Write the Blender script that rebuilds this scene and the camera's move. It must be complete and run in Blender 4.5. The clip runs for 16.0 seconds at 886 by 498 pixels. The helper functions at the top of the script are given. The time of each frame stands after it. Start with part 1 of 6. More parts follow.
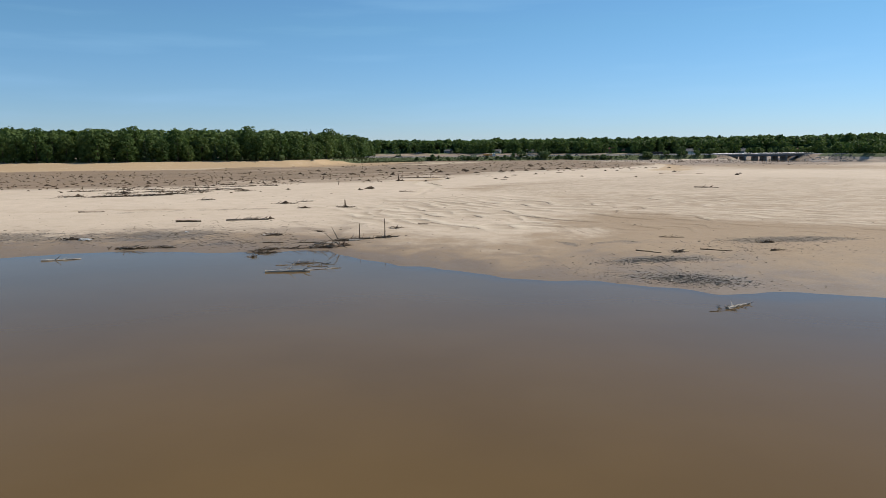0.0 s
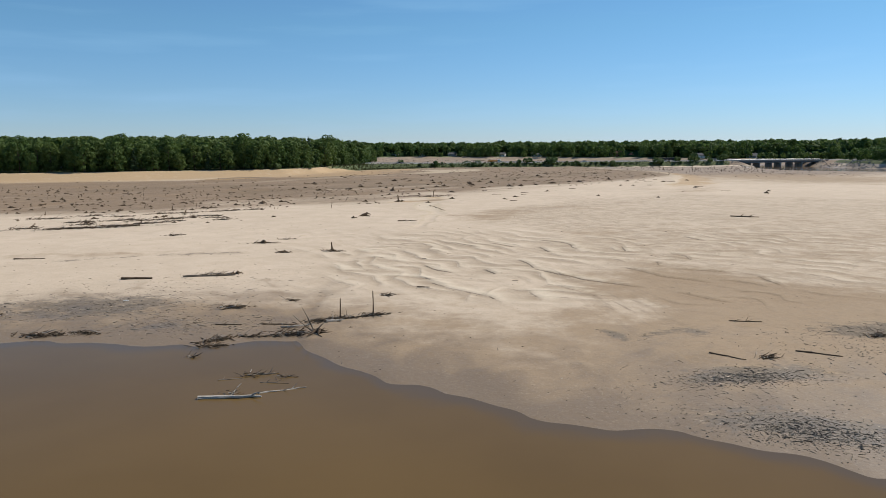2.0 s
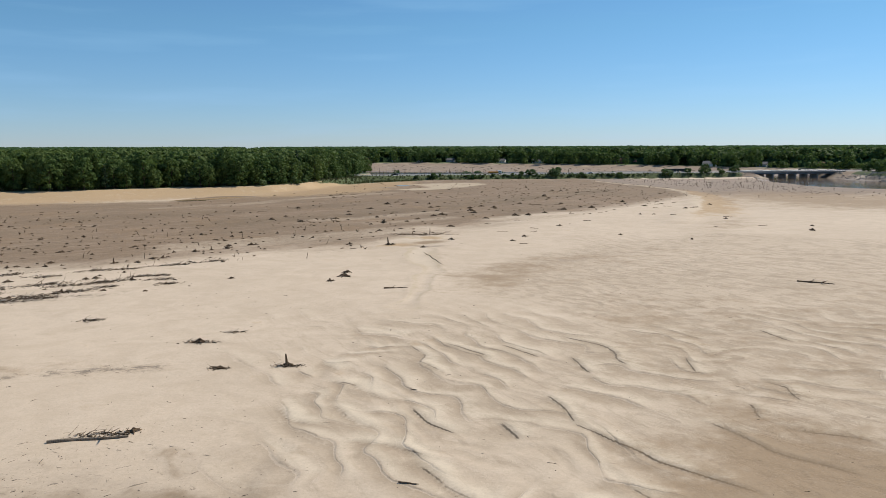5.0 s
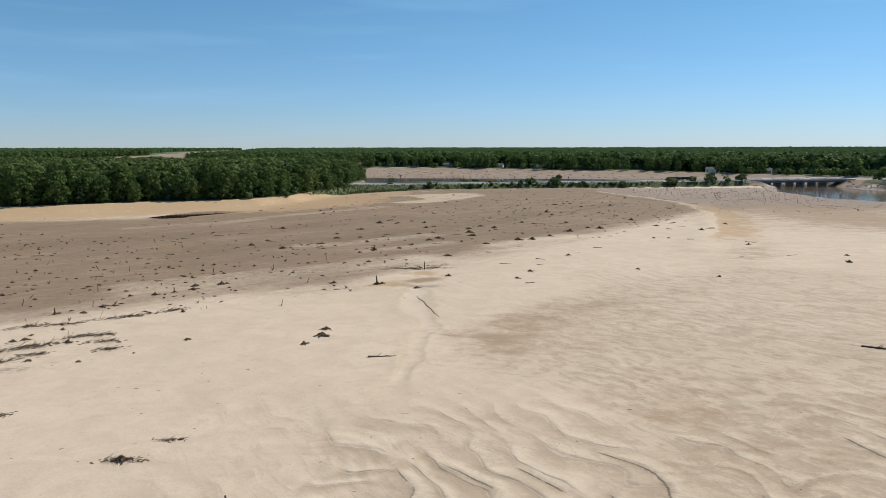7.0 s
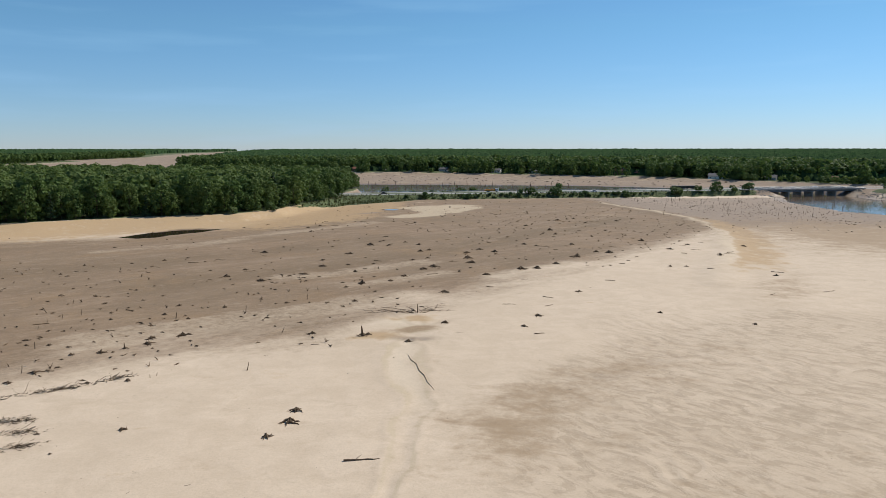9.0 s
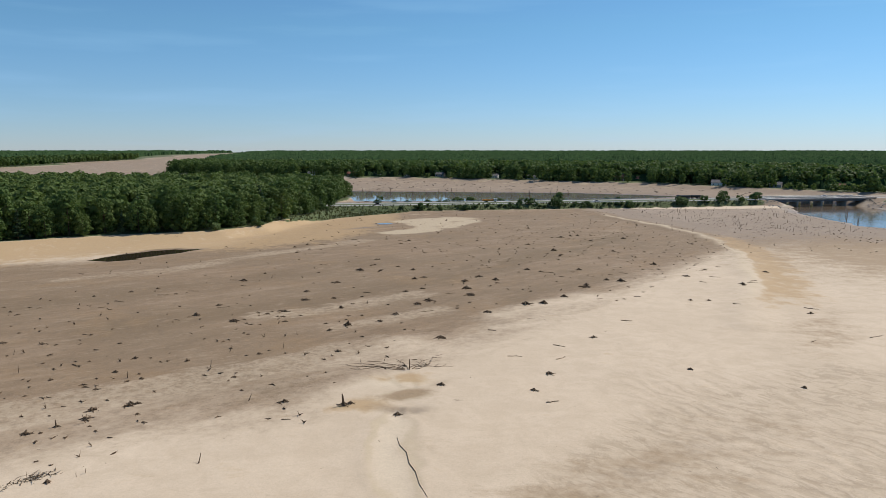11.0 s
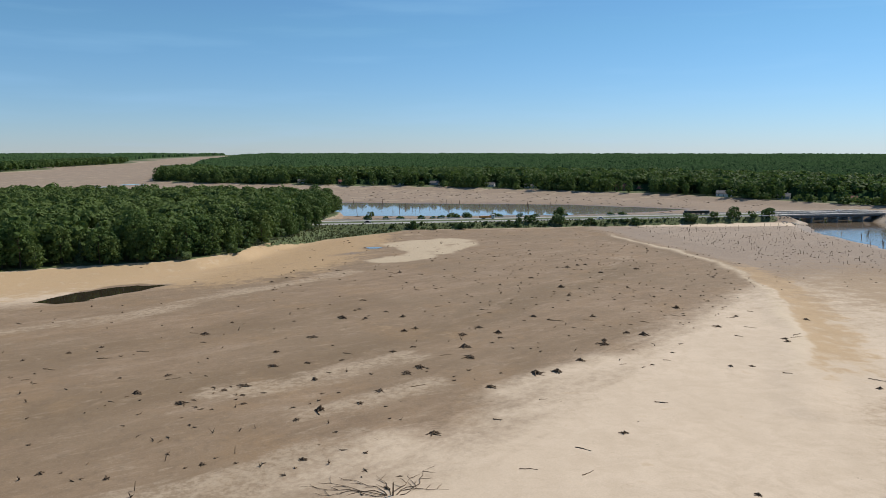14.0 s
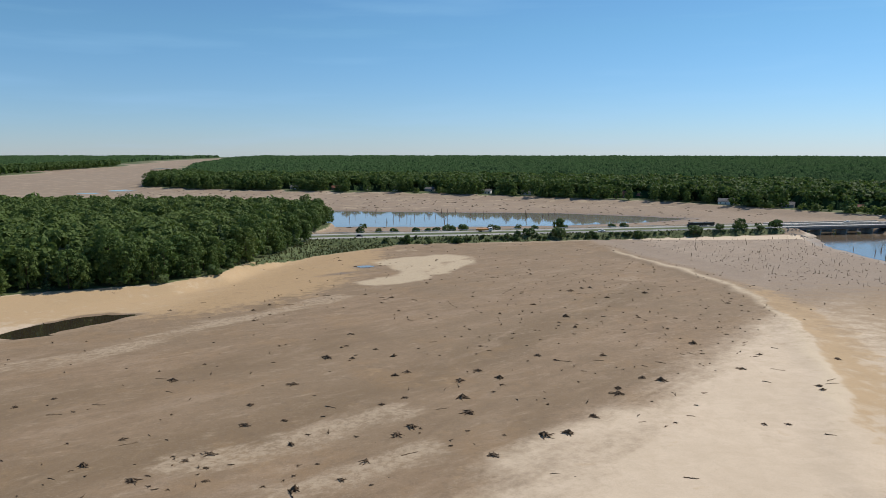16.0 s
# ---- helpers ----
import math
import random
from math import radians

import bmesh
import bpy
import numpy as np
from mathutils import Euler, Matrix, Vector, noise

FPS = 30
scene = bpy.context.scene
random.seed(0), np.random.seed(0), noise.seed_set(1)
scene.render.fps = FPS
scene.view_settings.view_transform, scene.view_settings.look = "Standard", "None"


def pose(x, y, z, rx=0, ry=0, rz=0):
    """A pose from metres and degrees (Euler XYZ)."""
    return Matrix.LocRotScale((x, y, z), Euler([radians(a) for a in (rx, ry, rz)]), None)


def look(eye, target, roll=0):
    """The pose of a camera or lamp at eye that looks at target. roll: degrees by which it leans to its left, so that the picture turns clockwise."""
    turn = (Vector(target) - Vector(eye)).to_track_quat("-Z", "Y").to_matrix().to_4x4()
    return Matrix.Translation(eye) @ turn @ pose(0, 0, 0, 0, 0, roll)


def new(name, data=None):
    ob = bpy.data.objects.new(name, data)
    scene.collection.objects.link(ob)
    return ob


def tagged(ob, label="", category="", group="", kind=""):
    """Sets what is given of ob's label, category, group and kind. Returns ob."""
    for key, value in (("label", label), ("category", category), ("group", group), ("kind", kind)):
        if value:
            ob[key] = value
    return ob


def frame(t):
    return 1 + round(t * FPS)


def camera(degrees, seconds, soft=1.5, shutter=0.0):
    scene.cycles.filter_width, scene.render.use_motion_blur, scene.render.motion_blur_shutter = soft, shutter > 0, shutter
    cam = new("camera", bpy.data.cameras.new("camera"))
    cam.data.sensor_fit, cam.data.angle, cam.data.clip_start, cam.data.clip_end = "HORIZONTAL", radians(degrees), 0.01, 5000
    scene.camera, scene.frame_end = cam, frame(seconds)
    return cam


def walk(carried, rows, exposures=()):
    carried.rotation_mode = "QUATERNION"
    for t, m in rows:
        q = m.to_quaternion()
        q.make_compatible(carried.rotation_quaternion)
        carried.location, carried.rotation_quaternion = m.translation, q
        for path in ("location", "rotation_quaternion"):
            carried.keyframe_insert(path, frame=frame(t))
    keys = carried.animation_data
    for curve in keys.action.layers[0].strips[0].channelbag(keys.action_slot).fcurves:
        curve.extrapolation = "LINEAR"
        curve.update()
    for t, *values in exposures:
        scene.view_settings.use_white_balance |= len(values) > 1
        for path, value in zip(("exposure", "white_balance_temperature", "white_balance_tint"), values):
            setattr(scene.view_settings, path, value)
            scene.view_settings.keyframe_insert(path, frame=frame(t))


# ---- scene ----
# light and exposure
EXPOSURE, SUN_STRENGTH, SKY_STRENGTH, SKY_AIR, SKY_DUST = 0.25, 4.0, 0.0715, 1.0, 0.0
SKY_TINT, HORIZON_TINT = (0.77, 1.06, 1.175, 1.0), (0.735, 0.91, 1.31, 1.0)
cam = camera(63.0, 16.0, 0.85)
# seconds, eye x, y, z, heading to the left, pitch, roll to the left
ROWS = [
    (0.0, 1.37, -1.57, 10.86, 0.282, -7.814, -0.405),
    (1.0, 1.25, 9.23, 13.51, 0.460, -7.838, -0.348),
    (2.0, 1.15, 20.13, 16.28, 0.537, -7.855, -0.296),
    (3.0, 1.07, 31.14, 19.13, 0.536, -7.865, -0.248),
    (4.0, 1.01, 42.25, 22.03, 0.477, -7.870, -0.203),
    (5.0, 0.98, 53.44, 24.96, 0.377, -7.869, -0.163),
    (6.0, 0.97, 64.71, 27.89, 0.249, -7.864, -0.126),
    (7.0, 0.98, 76.03, 30.81, 0.107, -7.854, -0.093),
    (8.0, 1.01, 87.39, 33.70, -0.042, -7.840, -0.063),
    (9.0, 1.07, 98.76, 36.56, -0.191, -7.821, -0.038),
    (10.0, 1.14, 110.10, 39.40, -0.336, -7.798, -0.016),
    (11.0, 1.24, 121.40, 42.20, -0.477, -7.771, 0.002),
    (12.0, 1.37, 132.60, 44.99, -0.614, -7.739, 0.016),
    (13.0, 1.51, 143.66, 47.78, -0.753, -7.703, 0.027),
    (14.0, 1.68, 154.54, 50.59, -0.901, -7.661, 0.035),
    (15.0, 1.87, 165.19, 53.43, -1.067, -7.614, 0.038),
    (16.0, 2.08, 175.56, 56.36, -1.265, -7.562, 0.038),
]


def flown(x, y, z, heading, pitch, roll):
    h, p = radians(heading), radians(pitch)
    way = Vector((-math.sin(h) * math.cos(p), math.cos(h) * math.cos(p), math.sin(p)))
    eye = Vector((x, y, z))
    return look(eye, eye + way, roll)


walk(cam, [(t, flown(*r)) for t, *r in ROWS], [(0.0, EXPOSURE), (16.0, EXPOSURE)])

# ---- daylight ----
SUN_EL, SUN_AZ = 46.0, 58.0          # degrees above the ground, degrees to the right of straight ahead
world = bpy.data.worlds.new("sky")
scene.world = world
world.use_nodes = True
wn, wl = world.node_tree.nodes, world.node_tree.links
wn.clear()
sky = wn.new("ShaderNodeTexSky")
sky.sky_type, sky.sun_disc = "NISHITA", False
sky.sun_elevation, sky.sun_rotation = radians(SUN_EL), radians(SUN_AZ)
sky.air_density, sky.dust_density, sky.ozone_density = SKY_AIR, SKY_DUST, 5.0
# thin high cirrus, faint streaks over the blue
geo = wn.new("ShaderNodeTexCoord")
mapping = wn.new("ShaderNodeMapping")
mapping.inputs["Scale"].default_value = (1.6, 1.0, 16.0)
mapping.inputs["Rotation"].default_value = (0.0, radians(-6), 0.0)
wisps = wn.new("ShaderNodeTexNoise")
wisps.inputs["Scale"].default_value, wisps.inputs["Detail"].default_value = 2.2, 6.0
ramp = wn.new("ShaderNodeMapRange")
ramp.inputs["From Min"].default_value, ramp.inputs["From Max"].default_value = 0.52, 0.8
ramp.inputs["To Max"].default_value = 0.16
mixw = wn.new("ShaderNodeMix")
mixw.data_type = "RGBA"
mixw.inputs["B"].default_value = (7.0, 8.6, 10.0, 1)
back = wn.new("ShaderNodeBackground")
back.inputs["Strength"].default_value = SKY_STRENGTH
wout = wn.new("ShaderNodeOutputWorld")
wl.new(geo.outputs["Generated"], mapping.inputs["Vector"])
wl.new(mapping.outputs["Vector"], wisps.inputs["Vector"])
wl.new(wisps.outputs["Fac"], ramp.inputs["Value"])
wl.new(ramp.outputs["Result"], mixw.inputs["Factor"])
wl.new(sky.outputs["Color"], mixw.inputs["A"])
tint = wn.new("ShaderNodeMix")
tint.data_type, tint.blend_type = "RGBA", "MULTIPLY"
tint.inputs["Factor"].default_value = 1.0
tone = wn.new("ShaderNodeMix")
tone.data_type = "RGBA"
tone.inputs["A"].default_value, tone.inputs["B"].default_value = HORIZON_TINT, SKY_TINT
split = wn.new("ShaderNodeSeparateXYZ")
rise_up = wn.new("ShaderNodeMapRange")
rise_up.inputs["From Max"].default_value = 0.16
wl.new(geo.outputs["Generated"], split.inputs["Vector"])
wl.new(split.outputs["Z"], rise_up.inputs["Value"])
wl.new(rise_up.outputs["Result"], tone.inputs["Factor"])
wl.new(tone.outputs["Result"], tint.inputs["B"])
wl.new(mixw.outputs["Result"], tint.inputs["A"])
wl.new(tint.outputs["Result"], back.inputs["Color"])
wl.new(back.outputs["Background"], wout.inputs["Surface"])
sun = new("sun", bpy.data.lights.new("sun", "SUN"))
sun.data.energy, sun.data.angle, sun.data.color = SUN_STRENGTH, radians(0.53), (1.0, 0.93, 0.82)
toward = Vector((math.sin(radians(SUN_AZ)) * math.cos(radians(SUN_EL)), math.cos(radians(SUN_AZ)) * math.cos(radians(SUN_EL)), math.sin(radians(SUN_EL))))
sun.matrix_world = look(toward * 300, (0, 0, 0))


# ---- materials ----
class Shade:
    """A small node builder round one Principled surface."""

    def __init__(self, name, rough=0.9, metal=0.0):
        self.mat = bpy.data.materials.new(name)
        self.mat.use_nodes = True
        self.n, self.l = self.mat.node_tree.nodes, self.mat.node_tree.links
        self.p = self.n["Principled BSDF"]
        self.p.inputs["Roughness"].default_value = rough
        self.p.inputs["Metallic"].default_value = metal
        self.co = self.n.new("ShaderNodeTexCoord").outputs["Object"]

    def world_space(self):
        self.co = self.n.new("ShaderNodeNewGeometry").outputs["Position"]
        return self

    def stretch(self, sx, sy, sz, turn=0.0):
        m = self.n.new("ShaderNodeMapping")
        m.inputs["Scale"].default_value = (sx, sy, sz)
        m.inputs["Rotation"].default_value = (0, 0, radians(turn))
        self.l.new(self.co, m.inputs["Vector"])
        return m.outputs["Vector"]

    def lie(self, turn, along, across):
        """Coordinates whose x runs at that many degrees from east, in units of those lengths in metres."""
        m = self.n.new("ShaderNodeMapping")
        m.vector_type = "TEXTURE"
        m.inputs["Scale"].default_value = (along, across, across)
        m.inputs["Rotation"].default_value = (0, 0, radians(turn))
        self.l.new(self.co, m.inputs["Vector"])
        return m.outputs["Vector"]

    def noise(self, scale, detail=5.0, co=None, rough=0.55, warp=0.0):
        t = self.n.new("ShaderNodeTexNoise")
        t.inputs["Scale"].default_value, t.inputs["Detail"].default_value = scale, detail
        t.inputs["Roughness"].default_value, t.inputs["Distortion"].default_value = rough, warp
        self.l.new(co or self.co, t.inputs["Vector"])
        return t.outputs["Fac"]

    def ridge(self, value, lo, hi, top=1.0, bottom=0.0):
        r = self.n.new("ShaderNodeMapRange")
        r.interpolation_type = "SMOOTHSTEP"
        for key, v in (("From Min", lo), ("From Max", hi), ("To Min", bottom), ("To Max", top)):
            r.inputs[key].default_value = v
        self.l.new(value, r.inputs["Value"])
        return r.outputs["Result"]

    def calc(self, how, a, b):
        m = self.n.new("ShaderNodeMath")
        m.operation = how
        for slot, v in ((0, a), (1, b)):
            if isinstance(v, (int, float)):
                m.inputs[slot].default_value = v
            else:
                self.l.new(v, m.inputs[slot])
        return m.outputs[0]

    def attr(self, name):
        a = self.n.new("ShaderNodeAttribute")
        a.attribute_name = name
        return a.outputs["Fac"]

    def mix(self, fac, a, b):
        m = self.n.new("ShaderNodeMix")
        m.data_type = "RGBA"
        if isinstance(fac, (int, float)):
            m.inputs["Factor"].default_value = fac
        else:
            self.l.new(fac, m.inputs["Factor"])
        for key, v in (("A", a), ("B", b)):
            if isinstance(v, tuple):
                m.inputs[key].default_value = (*v, 1)
            else:
                self.l.new(v, m.inputs[key])
        return m.outputs["Result"]

    def paint(self, colour):
        self.l.new(colour, self.p.inputs["Base Color"])
        return self

    def bump(self, height, strength=0.5, distance=0.05):
        b = self.n.new("ShaderNodeBump")
        b.inputs["Strength"].default_value, b.inputs["Distance"].default_value = strength, distance
        self.l.new(height, b.inputs["Height"])
        self.l.new(b.outputs["Normal"], self.p.inputs["Normal"])
        return self

    def each(self):
        return self.n.new("ShaderNodeObjectInfo").outputs["Random"]

    def island(self):
        return self.n.new("ShaderNodeNewGeometry").outputs["Random Per Island"]


def wood_material(name, dark, light, rough=0.85):
    s = Shade(name, rough)
    grain = s.noise(9.0, 6.0, s.stretch(1, 1, 0.25), warp=1.0)
    col = s.mix(s.ridge(grain, 0.3, 0.7), dark, light)
    col = s.mix(s.ridge(s.noise(1.3, 3), 0.45, 0.75, 0.6), col, tuple(c * 0.55 for c in dark))
    col = s.mix(s.calc("MULTIPLY", s.each(), 0.45), col, light)
    s.p.inputs["Specular IOR Level"].default_value = 0.12
    return s.paint(col).bump(grain, 0.7, 0.03).mat


def plain_material(name, a, b, rough=0.7, scale=2.0, metal=0.0, bump=0.2):
    s = Shade(name, rough, metal)
    n = s.noise(scale, 6)
    return s.paint(s.mix(s.ridge(n, 0.35, 0.7), a, b)).bump(s.noise(scale * 8, 4), bump, 0.01).mat


def leaf_material(name, dark, light, yellow, scale=0.35):
    s = Shade(name, 0.75)
    col = s.mix(s.island(), dark, light)
    col = s.mix(s.calc("MULTIPLY", s.each(), 0.55), col, yellow)
    col = s.mix(s.ridge(s.noise(scale, 3), 0.4, 0.7, 0.55), col, dark)
    s.paint(col)
    thin = s.n.new("ShaderNodeBsdfTranslucent")
    s.l.new(col, thin.inputs["Color"])
    both = s.n.new("ShaderNodeMixShader")
    both.inputs["Fac"].default_value = 0.38
    s.l.new(s.p.outputs[0], both.inputs[1])
    s.l.new(thin.outputs[0], both.inputs[2])
    s.l.new(both.outputs[0], s.n["Material Output"].inputs["Surface"])
    s.p.inputs["Specular IOR Level"].default_value = 0.25
    return s.mat


def ground_material():
    s = Shade("lakebed", 0.93).world_space()
    mul = lambda p, q: s.calc("MULTIPLY", p, q)
    jitter = lambda value, noise, amount: s.calc("ADD", value, mul(s.calc("SUBTRACT", noise, 0.5), amount))
    mud, wet, grass, cream, tan, gray = (s.attr(k) for k in ("mud", "wet", "grass", "cream", "tan", "gray"))
    fine, mid, big = s.noise(3.0, 8), s.noise(0.22, 7, warp=0.6), s.noise(0.03, 5)
    grit = s.noise(5.0, 6, None, 0.8)
    # dry sand with faint flow marks
    sand = s.mix(s.ridge(mid, 0.3, 0.7), SAND_A, SAND_B)
    sand = s.mix(s.ridge(big, 0.35, 0.7, 0.5), sand, SAND_C)
    flow = s.noise(1.0, 8, s.lie(-58, 7.0, 1.6), 0.62, 1.3)
    sand = s.mix(mul(s.ridge(flow, 0.5, 0.66), mul(s.attr("ripple"), 0.4)), sand, SAND_D)
    sand = s.mix(s.ridge(s.noise(1.0, 8, s.lie(8, 9.0, 2.6), 0.62, 0.8), 0.56, 0.76, 0.2), sand, SAND_D)
    # terraces left by the outflow: pale lips, damp brown toes, shade of the steep edges painted dark
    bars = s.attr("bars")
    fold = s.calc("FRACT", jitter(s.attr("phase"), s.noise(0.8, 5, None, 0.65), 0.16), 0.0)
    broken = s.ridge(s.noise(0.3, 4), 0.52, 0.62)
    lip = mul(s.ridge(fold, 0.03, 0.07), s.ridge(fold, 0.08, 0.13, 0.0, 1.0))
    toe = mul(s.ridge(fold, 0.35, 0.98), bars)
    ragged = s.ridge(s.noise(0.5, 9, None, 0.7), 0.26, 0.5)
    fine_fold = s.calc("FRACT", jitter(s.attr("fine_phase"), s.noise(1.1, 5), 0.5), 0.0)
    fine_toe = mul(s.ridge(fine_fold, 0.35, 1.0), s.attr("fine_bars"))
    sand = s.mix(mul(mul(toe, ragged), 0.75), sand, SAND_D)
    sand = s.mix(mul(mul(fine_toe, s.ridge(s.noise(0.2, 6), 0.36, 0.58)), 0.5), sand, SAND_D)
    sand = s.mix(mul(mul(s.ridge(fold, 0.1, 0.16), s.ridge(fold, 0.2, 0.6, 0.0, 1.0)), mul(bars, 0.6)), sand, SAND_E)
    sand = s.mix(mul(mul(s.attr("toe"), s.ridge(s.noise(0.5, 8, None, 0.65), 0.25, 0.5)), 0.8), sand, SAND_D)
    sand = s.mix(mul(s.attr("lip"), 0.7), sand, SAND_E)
    # shade on the bars' steep faces, painted as broken dark lines
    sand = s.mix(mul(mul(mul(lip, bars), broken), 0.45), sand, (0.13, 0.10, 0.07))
    # shaded scarp faces, put into the colour as a thin dark line
    cut_shade = s.calc("ABSOLUTE", jitter(s.attr("edge_phase"), s.noise(2.2, 5, None, 0.7), 0.25), 0.0)
    cut_shade = mul(s.ridge(cut_shade, 0.03, 0.16, 0.0, 1.0), s.ridge(jitter(s.attr("scarp_shade"), s.noise(0.45, 4), 1.3), 0.3, 0.75))
    sand = s.mix(mul(cut_shade, 0.95), sand, (0.085, 0.064, 0.043))
    # damp flats with pale wind-dried wisps
    field = s.attr("field")
    wisp = s.ridge(jitter(s.noise(1.0, 9, s.lie(-48, 7.5, 3.4), 0.68, 2.2), s.noise(0.3, 6), 0.55), 0.40, 0.52)
    sand = s.mix(mul(s.ridge(jitter(field, s.noise(0.09, 8, None, 0.6), 0.9), 0.2, 0.75), s.calc("SUBTRACT", 0.66, mul(wisp, 0.48))), sand, SAND_F)
    sand = s.mix(mul(s.attr("runnel"), 0.6), sand, (0.24, 0.18, 0.12))
    # brown mud, crusted in bands
    broad = s.noise(1.0, 9, s.lie(42, 26.0, 9.0), 0.62, 0.5)
    clots = s.noise(0.5, 10, None, 0.74)
    mudmask = s.ridge(jitter(jitter(mud, broad, 0.8), clots, 0.5), 0.2, 0.84)
    mudcol = s.mix(s.ridge(s.noise(1.0, 10, s.lie(38, 12.0, 4.0), 0.7), 0.36, 0.64), MUD_A, MUD_B)
    mudcol = s.mix(s.ridge(s.noise(0.02, 5), 0.35, 0.65, 0.7), mudcol, MUD_D)
    mudcol = s.mix(s.ridge(s.noise(1.6, 6), 0.4, 0.75, 0.5), mudcol, MUD_C)
    mudcol = s.mix(mul(s.ridge(jitter(s.attr("brown"), s.noise(0.05, 6), 0.8), 0.1, 0.9), 0.6), mudcol, (0.158, 0.106, 0.056))
    mudcol = s.mix(s.ridge(s.noise(0.045, 9, None, 0.66), 0.5, 0.66, 0.45), mudcol, (0.268, 0.172, 0.088))
    mudcol = s.mix(s.ridge(broad, 0.54, 0.68, 0.5), mudcol, (0.325, 0.238, 0.16))
    mudcol = s.mix(s.ridge(broad, 0.3, 0.46, 0.0, 0.5), mudcol, (0.165, 0.113, 0.066))
    mudcol = s.mix(s.ridge(clots, 0.5, 0.64, 0.38), mudcol, (0.135, 0.095, 0.06))
    crust = s.ridge(jitter(jitter(s.attr("pale"), s.noise(1.0, 9, s.lie(36, 16.0, 5.0), 0.68, 0.5), 1.5), clots, 0.7), 0.34, 0.8)
    crumbs = s.ridge(s.noise(0.6, 10, None, 0.78), 0.4, 0.58)
    mudcol = s.mix(mul(mul(crust, s.calc("ADD", mul(crumbs, 0.75), 0.25)), 0.85), mudcol, CRUST)
    mudcol = s.mix(mul(mul(s.ridge(s.noise(1.0, 10, s.lie(30, 9.0, 3.0), 0.75, 0.6), 0.52, 0.66), crumbs), 0.4), mudcol, CRUST)
    mudcol = s.mix(s.ridge(s.noise(2.4, 8, None, 0.75), 0.56, 0.72, 0.34), mudcol, (0.09, 0.065, 0.045))
    col = s.mix(mudmask, sand, mudcol)
    # greyer distant mud, with haze and shade also mixed into its colour
    col = s.mix(mul(s.attr("grey_haze"), 0.55), col, (0.305, 0.25, 0.207))
    col = s.mix(s.ridge(jitter(jitter(cream, s.noise(0.06, 9, None, 0.62, 0.4), 1.6), clots, 0.6), 0.42, 0.86, 0.85), col, CREAM)
    col = s.mix(s.ridge(jitter(tan, mid, 2.0), 0.2, 0.95, 0.85), col, TAN)
    col = s.mix(mul(s.attr("crest"), 0.75), col, (0.60, 0.49, 0.35))
    col = s.mix(s.ridge(jitter(jitter(s.attr("damp"), s.noise(1.0, 10, s.lie(-12, 11.0, 5.0), 0.62, 0.4), 1.3), clots, 0.9), 0.12, 0.78, 0.84), col, DAMP)
    wetmask = s.ridge(jitter(wet, mid, 0.9), 0.15, 0.7)
    col = s.mix(mul(wetmask, 0.75), col, WET)
    # wrack: blackened silt with pale chips
    silt = s.ridge(jitter(jitter(gray, s.noise(1.0, 10, s.lie(-6, 1.6, 0.8), 0.78, 0.8), 2.4), s.noise(0.32, 9, None, 0.7), 1.8), 0.36, 0.82, 0.95)
    col = s.mix(mul(silt, 0.8), col, GRAY)
    chips = s.ridge(s.noise(1.0, 6, s.lie(-8, 0.7, 0.35), 0.7), 0.58, 0.68)
    col = s.mix(mul(mul(chips, s.ridge(gray, 0.1, 0.5)), 0.75), col, (0.50, 0.40, 0.285))
    rills = s.ridge(s.noise(1.0, 5, s.lie(-78, 6.0, 0.8), 0.6, 0.5), 0.52, 0.62)
    col = s.mix(mul(mul(rills, s.attr("fan")), 0.6), col, (0.22, 0.165, 0.11))
    # specks, blotches and grit
    patchy = s.calc("MAXIMUM", mudmask, s.calc("MAXIMUM", s.attr("damp"), wet))
    blotch = s.ridge(s.noise(0.8, 12, None, 0.82), 0.46, 0.62)
    col = s.mix(mul(blotch, s.calc("ADD", 0.06, mul(patchy, 0.18))), col, (0.16, 0.115, 0.075))
    col = s.mix(mul(s.ridge(grit, 0.5, 0.64), s.calc("ADD", 0.1, mul(patchy, 0.14))), col, (0.14, 0.102, 0.068))
    col = s.mix(mul(s.ridge(s.noise(9.0, 3), 0.66, 0.74), 0.35), col, (0.10, 0.085, 0.065))
    col = s.mix(mul(s.ridge(s.noise(3.1, 6, None, 0.8), 0.54, 0.66), 0.16), col, (0.66, 0.56, 0.43))
    lawn = s.mix(s.ridge(s.noise(0.5, 7), 0.35, 0.7), (0.04, 0.066, 0.02), (0.105, 0.13, 0.045))
    grassmask = s.ridge(jitter(grass, s.noise(0.35, 7), 0.8), 0.4, 0.62)
    col = s.mix(grassmask, col, lawn)
    col = s.mix(s.ridge(fine, 0.3, 0.75, 0.14), col, (0.30, 0.25, 0.19))
    s.paint(col)
    s.l.new(s.calc("SUBTRACT", 0.95, mul(wetmask, 0.45)), s.p.inputs["Roughness"])
    s.p.inputs["Specular IOR Level"].default_value = 0.3
    relief = mul(s.calc("SUBTRACT", s.ridge(fold, 0.02, 0.09), fold), mul(bars, 0.7))
    relief = s.calc("ADD", relief, mul(mul(s.ridge(fine_fold, 0.0, 0.3), s.attr("fine_bars")), 0.22))
    relief = s.calc("ADD", relief, mul(mul(wisp, field), 0.35))
    relief = s.calc("ADD", relief, mul(mul(clots, mudmask), 1.2))
    relief = s.calc("ADD", relief, mul(s.noise(14.0, 4), 0.08))
    relief = s.calc("ADD", s.calc("ADD", relief, mul(fine, 0.3)), s.calc("ADD", mid, mul(flow, 0.25)))
    s.bump(relief, 0.5, 0.12)
    return s.mat


